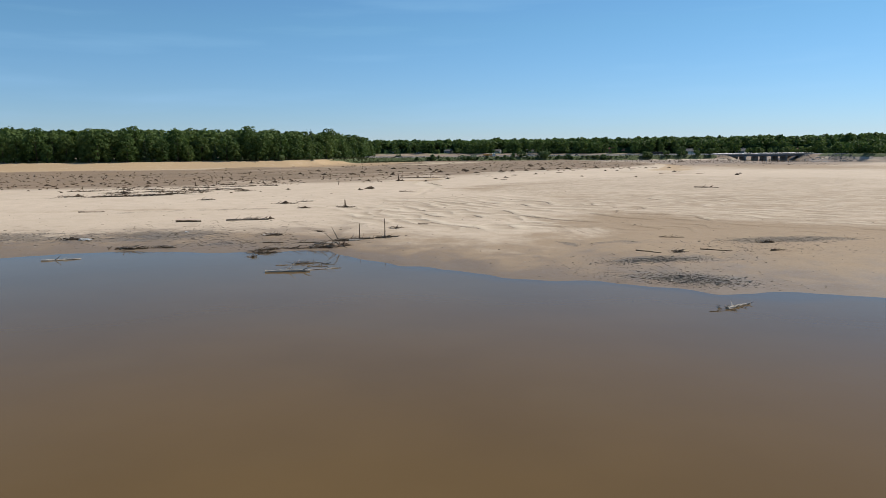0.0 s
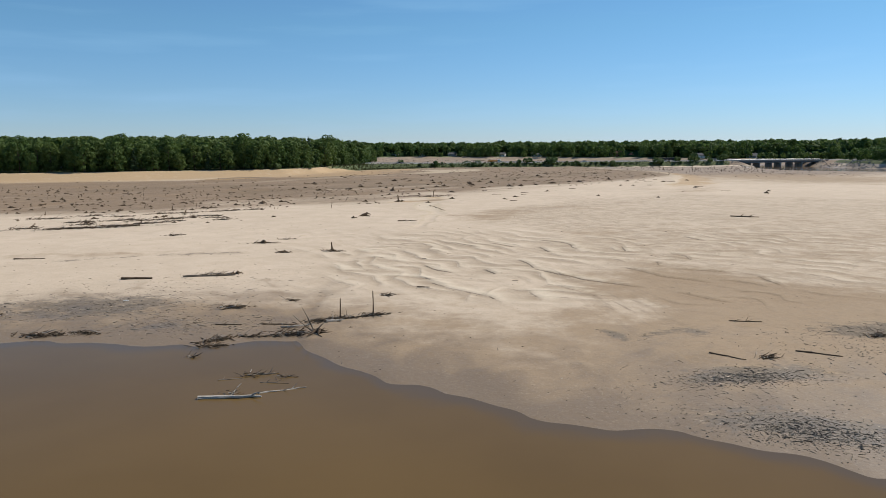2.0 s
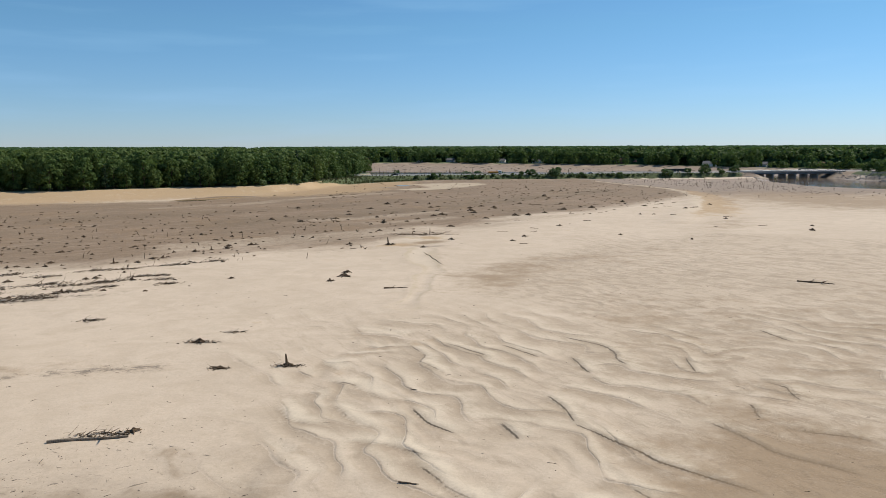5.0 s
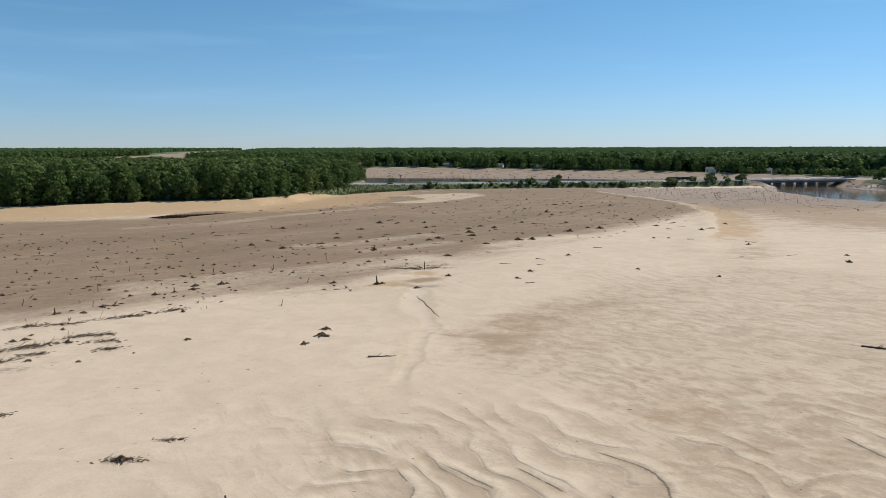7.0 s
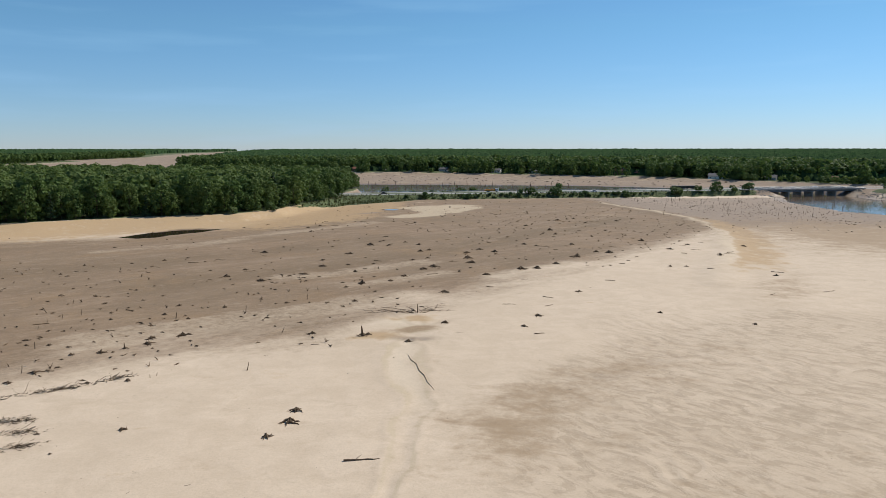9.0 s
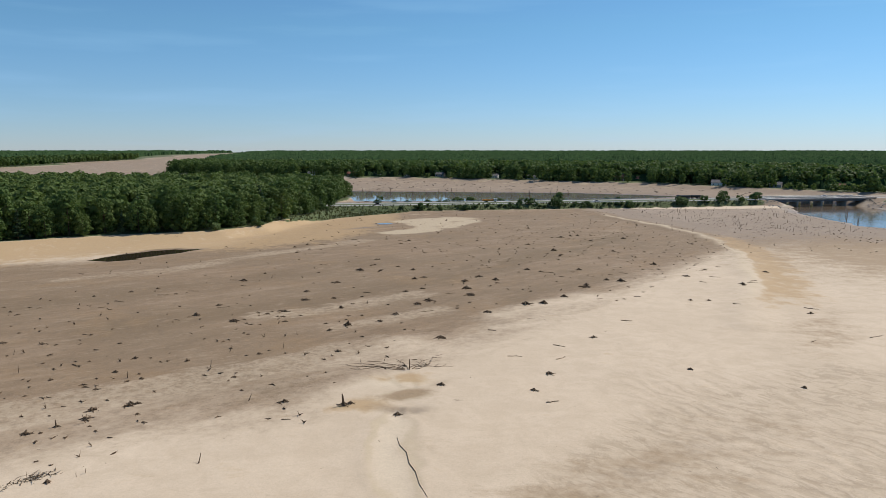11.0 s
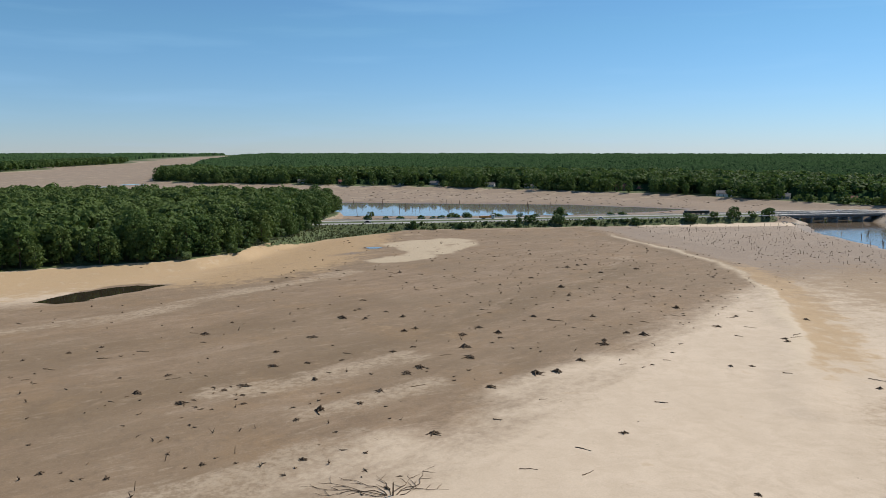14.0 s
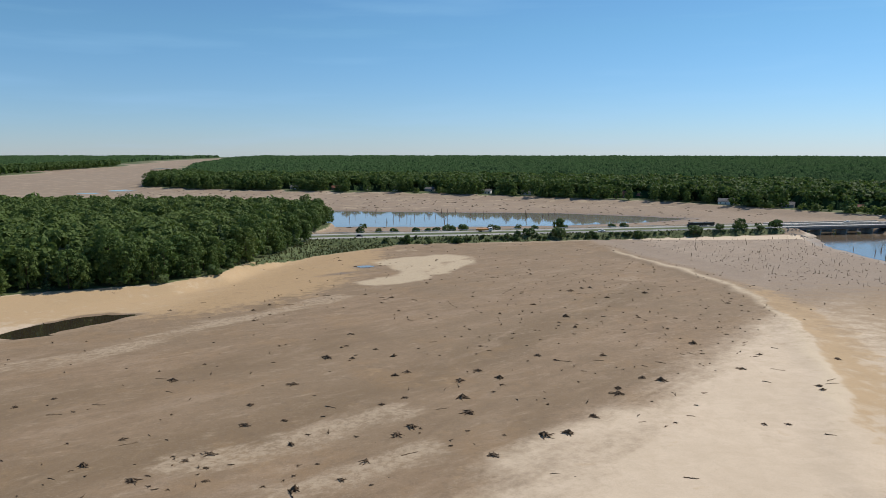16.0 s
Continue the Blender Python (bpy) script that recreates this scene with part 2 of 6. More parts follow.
def water_material(name, body, ripple=0.02, scale=0.9, rough=0.06, gloss=0.5, shallow=None):
    s = Shade(name, rough).world_space()
    col = s.mix(s.ridge(s.noise(0.05, 4), 0.3, 0.7), body, tuple(c * 0.86 for c in body))
    if shallow:
        depth = s.calc("ADD", s.attr("depth"), s.calc("MULTIPLY", s.calc("SUBTRACT", s.noise(0.35, 6), 0.5), 0.10))
        col = s.mix(s.ridge(depth, 0.01, 0.16, 0.0, 0.8), col, shallow)
    s.paint(col)
    s.p.inputs["IOR"].default_value = 1.33
    s.p.inputs["Specular IOR Level"].default_value = gloss
    waves = s.calc("ADD", s.noise(scale, 4, s.lie(-20, 1.7, 1.0)), s.calc("MULTIPLY", s.noise(scale * 0.13, 3), 2.0))
    s.bump(waves, 1.0, ripple)
    return s.mat


SAND_A, SAND_B, SAND_C = (0.555, 0.443, 0.322), (0.63, 0.51, 0.38), (0.525, 0.418, 0.302)
SAND_D, SAND_E, SAND_F = (0.36, 0.275, 0.186), (0.67, 0.565, 0.42), (0.385, 0.30, 0.208)
CRUST, DAMP = (0.43, 0.338, 0.236), (0.30, 0.208, 0.12)
MUD_A, MUD_B, MUD_C = (0.212, 0.143, 0.085), (0.278, 0.194, 0.121), (0.232, 0.156, 0.091)
MUD_D = (0.205, 0.145, 0.087)
CREAM, TAN, GRAY, WET = (0.52, 0.42, 0.29), (0.42, 0.286, 0.15), (0.13, 0.105, 0.078), (0.165, 0.115, 0.068)
M_GROUND = ground_material()
M_LAKE = water_material("muddy_water", (0.14, 0.087, 0.032), 0.006, 0.9, 0.07, 0.12, (0.10, 0.074, 0.05))
M_RIVER = water_material("river_water", (0.17, 0.128, 0.085), 0.03, 0.6, 0.09, 0.7)
M_POND = water_material("pond_water", (0.27, 0.255, 0.225), 0.001, 0.5, 0.04, 0.9)
M_PUDDLE = water_material("puddle_water", (0.035, 0.028, 0.018), 0.004, 0.8, 0.05)
M_WOOD = wood_material("wet_dark_wood", (0.058, 0.039, 0.025), (0.17, 0.118, 0.076))
M_GREYWOOD = wood_material("weathered_wood", (0.10, 0.08, 0.058), (0.27, 0.22, 0.165))
M_PALEWOOD = wood_material("bleached_wood", (0.28, 0.24, 0.19), (0.5, 0.45, 0.38))
M_BARK = wood_material("bark", (0.05, 0.038, 0.027), (0.13, 0.10, 0.075))
M_LEAF = leaf_material("summer_leaves", (0.055, 0.098, 0.026), (0.106, 0.176, 0.041), (0.145, 0.19, 0.05))
M_NEEDLE = leaf_material("conifer_needles", (0.022, 0.05, 0.02), (0.05, 0.09, 0.036), (0.06, 0.10, 0.04))
M_BUSH = leaf_material("bush_leaves", (0.045, 0.085, 0.024), (0.10, 0.16, 0.045), (0.14, 0.18, 0.065), 0.8)
M_REED = leaf_material("reed_grass", (0.055, 0.066, 0.026), (0.11, 0.115, 0.05), (0.16, 0.15, 0.075), 0.5)
M_CONCRETE = plain_material("concrete", (0.33, 0.31, 0.28), (0.45, 0.43, 0.39), 0.85, 0.4)
M_PIER = plain_material("pier_concrete", (0.24, 0.225, 0.20), (0.36, 0.34, 0.30), 0.85, 0.3)
M_STEEL = plain_material("painted_steel", (0.10, 0.125, 0.15), (0.15, 0.18, 0.21), 0.5, 0.5, 0.3)
M_ROAD = plain_material("road_surface", (0.27, 0.26, 0.245), (0.36, 0.35, 0.33), 0.9, 0.15)
M_RAIL = plain_material("galvanised_rail", (0.40, 0.41, 0.42), (0.52, 0.53, 0.54), 0.45, 0.5, 0.6)
M_STONE = plain_material("riprap_stone", (0.17, 0.165, 0.155), (0.33, 0.32, 0.30), 0.9, 0.7)
M_WHITE = plain_material("white_siding", (0.72, 0.72, 0.70), (0.80, 0.80, 0.78), 0.6, 1.0)
M_BROWN = plain_material("brown_siding", (0.16, 0.10, 0.065), (0.22, 0.14, 0.09), 0.7, 1.0)
M_GREYSIDE = plain_material("grey_siding", (0.28, 0.29, 0.29), (0.36, 0.37, 0.37), 0.7, 1.0)
M_ROOF = plain_material("grey_shingles", (0.10, 0.10, 0.105), (0.17, 0.165, 0.165), 0.9, 1.0)
M_ROOFRED = plain_material("red_brown_shingles", (0.17, 0.065, 0.045), (0.24, 0.10, 0.07), 0.9, 1.0)
M_GLASS = plain_material("window_glass", (0.02, 0.025, 0.03), (0.03, 0.035, 0.04), 0.08, 1.0)
M_BLACK = plain_material("black_paint", (0.012, 0.012, 0.013), (0.02, 0.02, 0.022), 0.35, 1.0)
M_ORANGE = plain_material("orange_paint", (0.55, 0.20, 0.03), (0.62, 0.25, 0.04), 0.5, 1.0)
M_TYRE = plain_material("tyre_rubber", (0.015, 0.015, 0.015), (0.03, 0.03, 0.03), 0.9, 2.0)

# ---- the shape of the land ----
WATER = -1.0
SHORE_X = (-400, -80, -60, -49, -44, -32, -22, -13, -12, -9, -4, 2, 7, 12, 17, 20, 23, 27, 32, 37, 60, 110, 200, 320)
SHORE_Y = (100, 84, 78, 80, 84, 85, 83, 85, 81, 78, 73, 70, 66, 64, 63, 60, 57, 57, 56, 52, 42, 30, 5, -60)
ISLAND = [(-900, 370), (-270, 386), (-204, 404), (-180, 416), (-160, 432), (-140, 444), (-119, 453), (-101, 462), (-94, 474), (-87, 482), (-85, 504), (-77, 527), (-70, 562), (-66, 606), (-98, 640),
          (-72, 664), (-68, 690), (-71, 734), (-110, 760), (-380, 775), (-900, 800)]
NORTH = [(-432, 1297), (-330, 1222), (-216, 1186), (-117, 1145), (-3, 1117), (100, 1054), (162, 1018), (218, 978), (272, 948), (310, 895), (345, 835), (375, 790), (460, 745), (5200, 700),
         (5200, 5200), (-1100, 5200), (-989, 3768), (-815, 2655), (-505, 1520)]
WEST = [(-5200, 700), (-1300, 700), (-1050, 1100), (-930, 1500), (-958, 1830), (-998, 2159), (-1021, 2568), (-1207, 3477), (-1250, 5200), (-5200, 5200)]
EAST = [(352, 680), (346, 640), (372, 600), (470, 556), (700, 490), (1300, 440), (5200, 300), (5200, 690), (480, 735)]
SOUTH = [(-5200, -420), (-400, -400), (0, -440), (500, -380), (5200, -300), (5200, -5200), (-5200, -5200)]
CHANNEL = [(318, 748), (282, 728), (272, 668), (258, 640), (249, 612), (247, 555), (243, 525), (256, 492), (318, 447), (460, 396), (900, 325), (1500, 300), (1500, 420), (700, 468), (460, 540), (352, 596),
           (330, 645), (333, 700), (345, 745)]
POND = [(-180, 760), (-77, 738), (21, 737), (111, 744), (190, 774), (240, 806), (181, 840), (133, 865), (53, 873), (-30, 887), (-99, 895), (-190, 880)]
MUD = [(124, 640), (128, 560), (140, 510), (142, 455), (127, 420), (97, 383), (76, 355), (56, 326), (38, 305), (20, 288), (4, 266), (-8, 247), (-20, 232), (-42, 224), (-57, 214), (-70, 200), (-140, 190), (-600, 180), (-600, 340), (-260, 352), (-190, 375), (-130, 392), (-95, 432), (-70, 520), (-50, 612)]
PUDDLE = [(-124, 399), (-123, 408), (-117, 416), (-106, 422), (-99, 419), (-103, 410), (-110, 401), (-118, 396)]
SNAGS_AT = [(124, 655), (252, 648), (246, 612), (236, 530), (300, 470), (250, 420), (200, 430), (160, 488), (144, 570)]
# crusted pale bands and darker damp bands across the mud: width, strength, line
PALE = [(7, 0.8, [(-42, 300), (-22, 310), (-5, 326)]), (6, 0.75, [(-24, 288), (-9, 295), (2, 306)]), (6, 0.8, [(17, 300), (31, 312), (43, 321)]), (8, 0.7, [(-118, 352), (-90, 371), (-74, 400), (-55, 419), (-32, 451)]), (7, 0.45, [(-150, 330), (-110, 338)]),
        (10, 0.95, [(-64, 232), (-30, 256), (-8, 272)]), (10, 0.4, [(60, 420), (96, 500), (100, 560)])]
BROWN = [(11, 0.9, [(-75, 285), (-34, 314), (3, 353), (47, 407), (89, 467)]), (8, 0.6, [(14, 284), (29, 330), (56, 352)]), (5, 0.9, [(-58, 428), (-42, 476), (-31, 527)]), (14, 0.7, [(-130, 300), (-70, 340), (-20, 390)]), (8, 0.3, [(-90, 250), (-50, 272), (-20, 288)])]
CREAMS = [(9, 1.2, [(-6, 500), (4, 545)]), (9, 1.3, [(-21, 482), (-4, 494)]), (14, 1.35, [(-12, 540), (12, 556)]), (8, 1.1, [(6, 508), (22, 542)]), (9, 0.5, [(-16, 585), (10, 590)]), (12, 1.0, [(-6, 522), (6, 528)])]
RUNNELS = [(0.4, 0.5, [(17.6, 101), (17.0, 95), (18.5, 89), (18.2, 85)]), (0.4, 0.5, [(19.6, 101), (19.4, 96), (21.5, 90), (23.2, 86)]),
           (0.35, 0.5, [(21.4, 99), (21.2, 94), (23.6, 89)]), (0.6, 0.5, [(-9.5, 253), (-7, 248), (-5, 244)]), (0.6, 0.5, [(-4, 253), (-2.5, 247), (-2, 241)])]
TONGUE = [(15.3, 84.8), (16.7, 81.9), (20.0, 83.9), (22.6, 84.9), (23.6, 83.6)]
RIDGE = [(100, 625), (107, 590), (110, 566), (123, 518), (128.5, 471), (126.5, 437), (120, 400), (106, 357), (93, 328), (84, 308), (73, 288)]
# damp flats where the outflow spread, and the cut edges of the sand terraces: height, line with the low side to its right
FIELD = [(4, 170), (10, 188), (9, 206), (17, 216), (28, 228), (40, 239), (54, 248), (76, 260), (98, 252), (140, 230), (140, 165), (60, 158), (22, 160)]
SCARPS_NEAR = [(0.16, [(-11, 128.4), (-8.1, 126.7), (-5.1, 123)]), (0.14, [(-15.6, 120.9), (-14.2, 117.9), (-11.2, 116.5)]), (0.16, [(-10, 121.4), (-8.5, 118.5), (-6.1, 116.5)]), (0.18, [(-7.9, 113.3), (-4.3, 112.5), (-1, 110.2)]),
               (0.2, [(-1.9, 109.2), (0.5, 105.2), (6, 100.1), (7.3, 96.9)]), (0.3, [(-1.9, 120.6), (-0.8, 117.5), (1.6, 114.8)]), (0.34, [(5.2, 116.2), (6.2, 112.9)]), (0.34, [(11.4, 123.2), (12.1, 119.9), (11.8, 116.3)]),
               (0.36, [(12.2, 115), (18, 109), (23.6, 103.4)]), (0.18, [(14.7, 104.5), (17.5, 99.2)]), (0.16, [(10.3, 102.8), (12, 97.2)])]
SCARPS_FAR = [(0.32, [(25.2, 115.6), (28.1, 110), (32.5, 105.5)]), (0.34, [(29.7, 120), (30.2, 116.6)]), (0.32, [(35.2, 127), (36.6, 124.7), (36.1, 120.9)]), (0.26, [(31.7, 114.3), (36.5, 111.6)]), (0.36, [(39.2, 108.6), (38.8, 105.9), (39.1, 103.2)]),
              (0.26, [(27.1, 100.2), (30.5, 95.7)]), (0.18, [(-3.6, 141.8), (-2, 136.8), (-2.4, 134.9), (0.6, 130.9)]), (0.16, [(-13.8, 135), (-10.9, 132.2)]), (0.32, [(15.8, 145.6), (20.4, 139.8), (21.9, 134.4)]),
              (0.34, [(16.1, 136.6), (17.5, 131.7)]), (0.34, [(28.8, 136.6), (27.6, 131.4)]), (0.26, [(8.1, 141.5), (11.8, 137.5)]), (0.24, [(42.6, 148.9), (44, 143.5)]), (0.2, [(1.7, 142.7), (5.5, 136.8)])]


def near_road(x):
    return 629.0 + 0.195 * x


def far_road(x):
    return near_road(x) + 19.0


def inside(X, Y, poly):
    """Signed distance to a polygon's edge, positive inside."""
    p = np.array(poly, float)
    best = np.full(X.shape, 1e18)
    odd = np.zeros(X.shape, bool)
    for (ax, ay), (bx, by) in zip(p, np.roll(p, -1, 0)):
        dx, dy = bx - ax, by - ay
        k = np.clip(((X - ax) * dx + (Y - ay) * dy) / (dx * dx + dy * dy), 0, 1)
        best = np.minimum(best, (X - ax - k * dx) ** 2 + (Y - ay - k * dy) ** 2)
        if ay != by:
            odd ^= ((ay > Y) != (by > Y)) & (X < dx * (Y - ay) / dy + ax)
    return np.where(odd, 1, -1) * np.sqrt(best)


def along(X, Y, line):
    """Distance to an open line, and the side: positive to the right of its way."""
    best, side = np.full(X.shape, 1e18), np.zeros(X.shape)
    for (ax, ay), (bx, by) in zip(line, line[1:]):
        dx, dy = bx - ax, by - ay
        k = np.clip(((X - ax) * dx + (Y - ay) * dy) / (dx * dx + dy * dy), 0, 1)
        d = (X - ax - k * dx) ** 2 + (Y - ay - k * dy) ** 2
        s = np.sign((X - ax) * dy - (Y - ay) * dx)
        side = np.where(d < best, s, side)
        best = np.minimum(best, d)
    return np.sqrt(best), side


def edge_of(X, Y, line):
    """Signed distance to an open line, positive to the right of its way, and a weight that fades out towards its ends."""
    best, side, fade = np.full(X.shape, 1e18), np.zeros(X.shape), np.zeros(X.shape)
    lengths = [math.hypot(bx - ax, by - ay) for (ax, ay), (bx, by) in zip(line, line[1:])]
    total, run = sum(lengths), 0.0
    for (ax, ay), (bx, by), length in zip(line, line[1:], lengths):
        dx, dy = bx - ax, by - ay
        k = ((X - ax) * dx + (Y - ay) * dy) / (length * length)
        q = np.clip(k, 0, 1)
        d = (X - ax - q * dx) ** 2 + (Y - ay - q * dy) ** 2
        nearer = d < best
        side = np.where(nearer, np.sign((X - ax) * dy - (Y - ay) * dx), side)
        place = (run + np.clip(k, -0.4, 1.4) * length) / total
        fade = np.where(nearer, step(place, -0.22, 0.2) * (1 - step(place, 0.8, 1.22)), fade)
        best = np.minimum(best, d)
        run += length
    return np.sqrt(best) * side, fade


def step(v, lo, hi):
    k = np.clip((v - lo) / (hi - lo), 0, 1)
    return k * k * (3 - 2 * k)


TABLE = np.random.RandomState(7).rand(256, 256)


def lumps(X, Y, size):
    """Smooth value noise from 0 to 1, with bumps of that size in metres."""
    u, v = X / size + 1000.0, Y / size + 1000.0
    i, j = np.floor(u).astype(int), np.floor(v).astype(int)
    a, b = u - i, v - j
    a, b = a * a * (3 - 2 * a), b * b * (3 - 2 * b)
    t = lambda m, n: TABLE[m % 256, n % 256]
    return (t(i, j) * (1 - a) + t(i + 1, j) * a) * (1 - b) + (t(i, j + 1) * (1 - a) + t(i + 1, j + 1) * a) * b


def blot(X, Y, x, y, rx, ry, turn=0.0):
    c, s = math.cos(radians(turn)), math.sin(radians(turn))
    u, v = (X - x) * c + (Y - y) * s, -(X - x) * s + (Y - y) * c
    return np.exp(-((u / rx) ** 2 + (v / ry) ** 2))


def land(X, Y):
    """Height and surface masks at plan points."""
    X, Y = np.asarray(X, float), np.asarray(Y, float)
    U, V = X, Y
    X, Y = X + (lumps(X, Y, 9) - 0.5) * 4 + (lumps(X, Y, 3) - 0.5) * 1.4, Y + (lumps(X + 70, Y + 30, 9) - 0.5) * 4 + (lumps(X + 70, Y, 3) - 0.5) * 1.4
    shore = np.interp(X, SHORE_X, SHORE_Y) + (lumps(X, Y * 0 + 3, 3.0) - 0.5) * 1.6
    d = Y - shore
    bed = np.where(d < 0, WATER + np.maximum(d * 0.05, -3.5), WATER + np.interp(d, (0, 6, 25, 60, 200, 320), (0, 0.28, 0.85, 1.5, 2.2, 2.3)))
    bed = bed + step(d, 15, 60) * ((lumps(X, Y, 38) - 0.5) * 0.5 + (lumps(X, Y, 11) - 0.5) * 0.14)
    bed = bed + 0.95 * blot(X, Y, -35.5, 62, 3.2, 2.4, 15)
    # scalloped sand bars left by the outflow
    zone = step(Y + 0.2 * X, 92, 106) * (1 - step(Y, 142, 172)) * step(X + 0.3 * (Y - 100), -22, -2) * (1 - 0.3 * step(X, 90, 130))
    cu, cv = 0.74 * X + 0.67 * Y, 0.67 * X - 0.74 * Y
    warp = (lumps(cv, cu * 0.4, 5.0) - 0.5) * 6.5 + (lumps(X, Y, 15) - 0.5) * 5
    phase = (cu + warp) / 4.4
    fold = phase % 1.0
    size = 0.12 + 0.88 * step(lumps(cv + 50, cu * 0.8, 4.5), 0.35, 0.68)
    bars = np.where(fold > 0.09, (1 - fold) / 0.91, step(fold, 0, 0.09)) - 0.5
    bed = bed + zone * size * bars * 0.09
    scarp_shade, edge_at, lip, toe = (np.zeros(X.shape) for _ in range(4))
    close = (Y > 80) & (Y < 165) & (X > -30) & (X < 60)
    if close.any():
        cx, cy = X[close] * 0.55 + U[close] * 0.45, Y[close] * 0.55 + V[close] * 0.45
        lift, dark, off, pale_lip, damp_toe = (np.zeros(cx.shape) for _ in range(5))
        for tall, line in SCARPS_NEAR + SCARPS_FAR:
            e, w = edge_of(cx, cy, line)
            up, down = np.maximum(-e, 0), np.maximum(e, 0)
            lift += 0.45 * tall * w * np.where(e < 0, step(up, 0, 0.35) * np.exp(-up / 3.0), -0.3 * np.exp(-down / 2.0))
            # weight of the painted shade line along this edge
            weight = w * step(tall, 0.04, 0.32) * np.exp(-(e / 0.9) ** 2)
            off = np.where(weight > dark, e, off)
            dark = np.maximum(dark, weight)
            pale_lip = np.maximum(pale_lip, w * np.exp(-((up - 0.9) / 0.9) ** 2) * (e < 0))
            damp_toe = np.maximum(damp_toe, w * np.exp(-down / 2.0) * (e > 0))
        scarp_shade[close], edge_at[close], lip[close], toe[close] = dark, off, pale_lip, damp_toe
        bed = bed.copy()
        bed[close] += lift
    fine_zone = step(Y, 140, 165) * (1 - step(Y, 225, 275)) * step(X - 0.25 * (Y - 160), 2, 22) * (1 - step(X, 120, 160))
    fine_phase = (0.72 * X + Y * 0.69 + (lumps(X, Y, 6) - 0.5) * 5 + (lumps(X, Y, 2.5) - 0.5) * 1.2) / 3.0
    fine_fold = fine_phase % 1.0
    fine_bars = 0.5 * np.sin(fine_phase * 2 * math.pi)
    fine_size = step(lumps(X + 20, Y + 9, 16), 0.25, 0.6)
    bed = bed + np.maximum(fine_zone, 0.7 * zone) * fine_size * fine_bars * 0.07
    # the sand bar that falls off to the channel
    rd, side = along(X, Y, RIDGE)
    bed = bed + 0.55 * np.exp(-(rd / 5.0) ** 2) * (Y > 285) - 0.7 * step(rd * side * -1, 2, 22) * step(Y, 300, 350) * (1 - step(X, 215, 260))
    # washed-out gully and the hollow above it
    gd, _ = along(X, Y, [(-5, 233), (-5, 218), (-3, 206), (-2, 196), (-2, 186), (-4, 176), (-6, 164)])
    bed = bed - 0.10 * np.exp(-(gd / 1.3) ** 2) + 0.05 * np.exp(-((gd - 2.4) / 0.8) ** 2) - 0.35 * blot(X, Y, -4, 236, 5, 4)
    z = bed
    north = step(Y, near_road(X) + 20, near_road(X) + 60)
    z = z * (1 - north) + north * (0.35 + (lumps(X, Y, 60) - 0.5) * 0.5 + step(Y, 890, 1150) * 1.4)
    z = np.where(Y < -100, np.minimum(z, -3.5), z)
    pud = inside(X, Y, PUDDLE)
    z = z - 0.5 * step(pud, -3, 3)
    chan, pond = inside(X, Y, CHANNEL), inside(X, Y, POND)
    z = z * (1 - step(chan, -14, -1)) + step(chan, -14, -1) * (WATER + 0.15) - 2.2 * step(chan, -2, 14)
    z = z * (1 - step(pond, -25, -1)) + step(pond, -25, -1) * (WATER + 0.2) - 1.2 * step(pond, -1, 14)
    z = z + 0.9 * blot(X, Y, -45, 775, 45, 3.5, -2) * (pond > 0)
    X, Y = U, V
    isl, nor, wes, eas, sou = (inside(X, Y, p) for p in (ISLAND, NORTH, WEST, EAST, SOUTH))
    wide = np.where(Y > 640, 3.0, 8 + 14 * (1 - step(X, -130, -80)))
    rise = lambda v, w, top: step(v, -w, 1.5) * top
    z = z + rise(isl, wide, 3.7) + rise(nor, 32, 3.8) + rise(wes, 40, 3.8) + rise(sou, 40, 9)
    z = np.maximum(z, np.where(eas > -11, rise(eas, 11, 6.2) - 1.1, -99))
    far = np.hypot(X, Y)
    z = z + 22.0 * step(far, 1500, 5000)
    # the causeway and its two bridges
    v = Y - near_road(X)
    bank = 4.55 * step(v, -19 + 6 * step(X, 60, 200), -6.5) * (1 - step(v, 26, 42))
    gap = step(X, 257, 275) * (1 - step(X, 330, 343))
    crest = np.where((v > -20) & (v < 44) & (X > -900) & (X < 5000), bank * (1 - gap), 0)
    z = np.maximum(z, np.where(crest > 0.02, crest, -99))
    land_in = np.maximum.reduce([step(isl, -3, 4), step(nor, -6, 6), step(wes, -6, 6), step(sou, -6, 6), step(eas, -7, -1)])
    verge = step(v, -18 + 4 * step(X, 60, 200), -15 + 4 * step(X, 60, 200)) * (1 - step(v, 40, 46)) * (1 - step(X, 246, 254)) * (Y > 400)
    reeds = 0.9 * step(inside(X, Y, [(-84, 500), (-58, 560), (-18, 603), (-10, 622), (-66, 615)]), -2, 4)
    strokes = lambda lines: np.maximum.reduce([a * np.exp(-(along(X, Y, line)[0] / w) ** 2) for w, a, line in lines])
    pale = strokes(PALE)
    tongue = along(X, Y, TONGUE)[0]
    wide_damp = 26 * step(X, 6, 26)
    damp = np.maximum(1 - step(d, 8 + wide_damp * 0.85 + 8 * step(X, -16, -6), 24 + wide_damp + 12 * step(X, -16, -6) + 16 * (lumps(X, Y, 16) - 0.5)) * 0.999, 0) * (1 - 0.2 * step(X, -16, -6) * (1 - step(X, 6, 18))) * (Y < 200)
    damp = damp * (1 - 0.3 * step(X, -24, -12) * (1 - step(X, 8, 20)) * step(d, 8, 14))
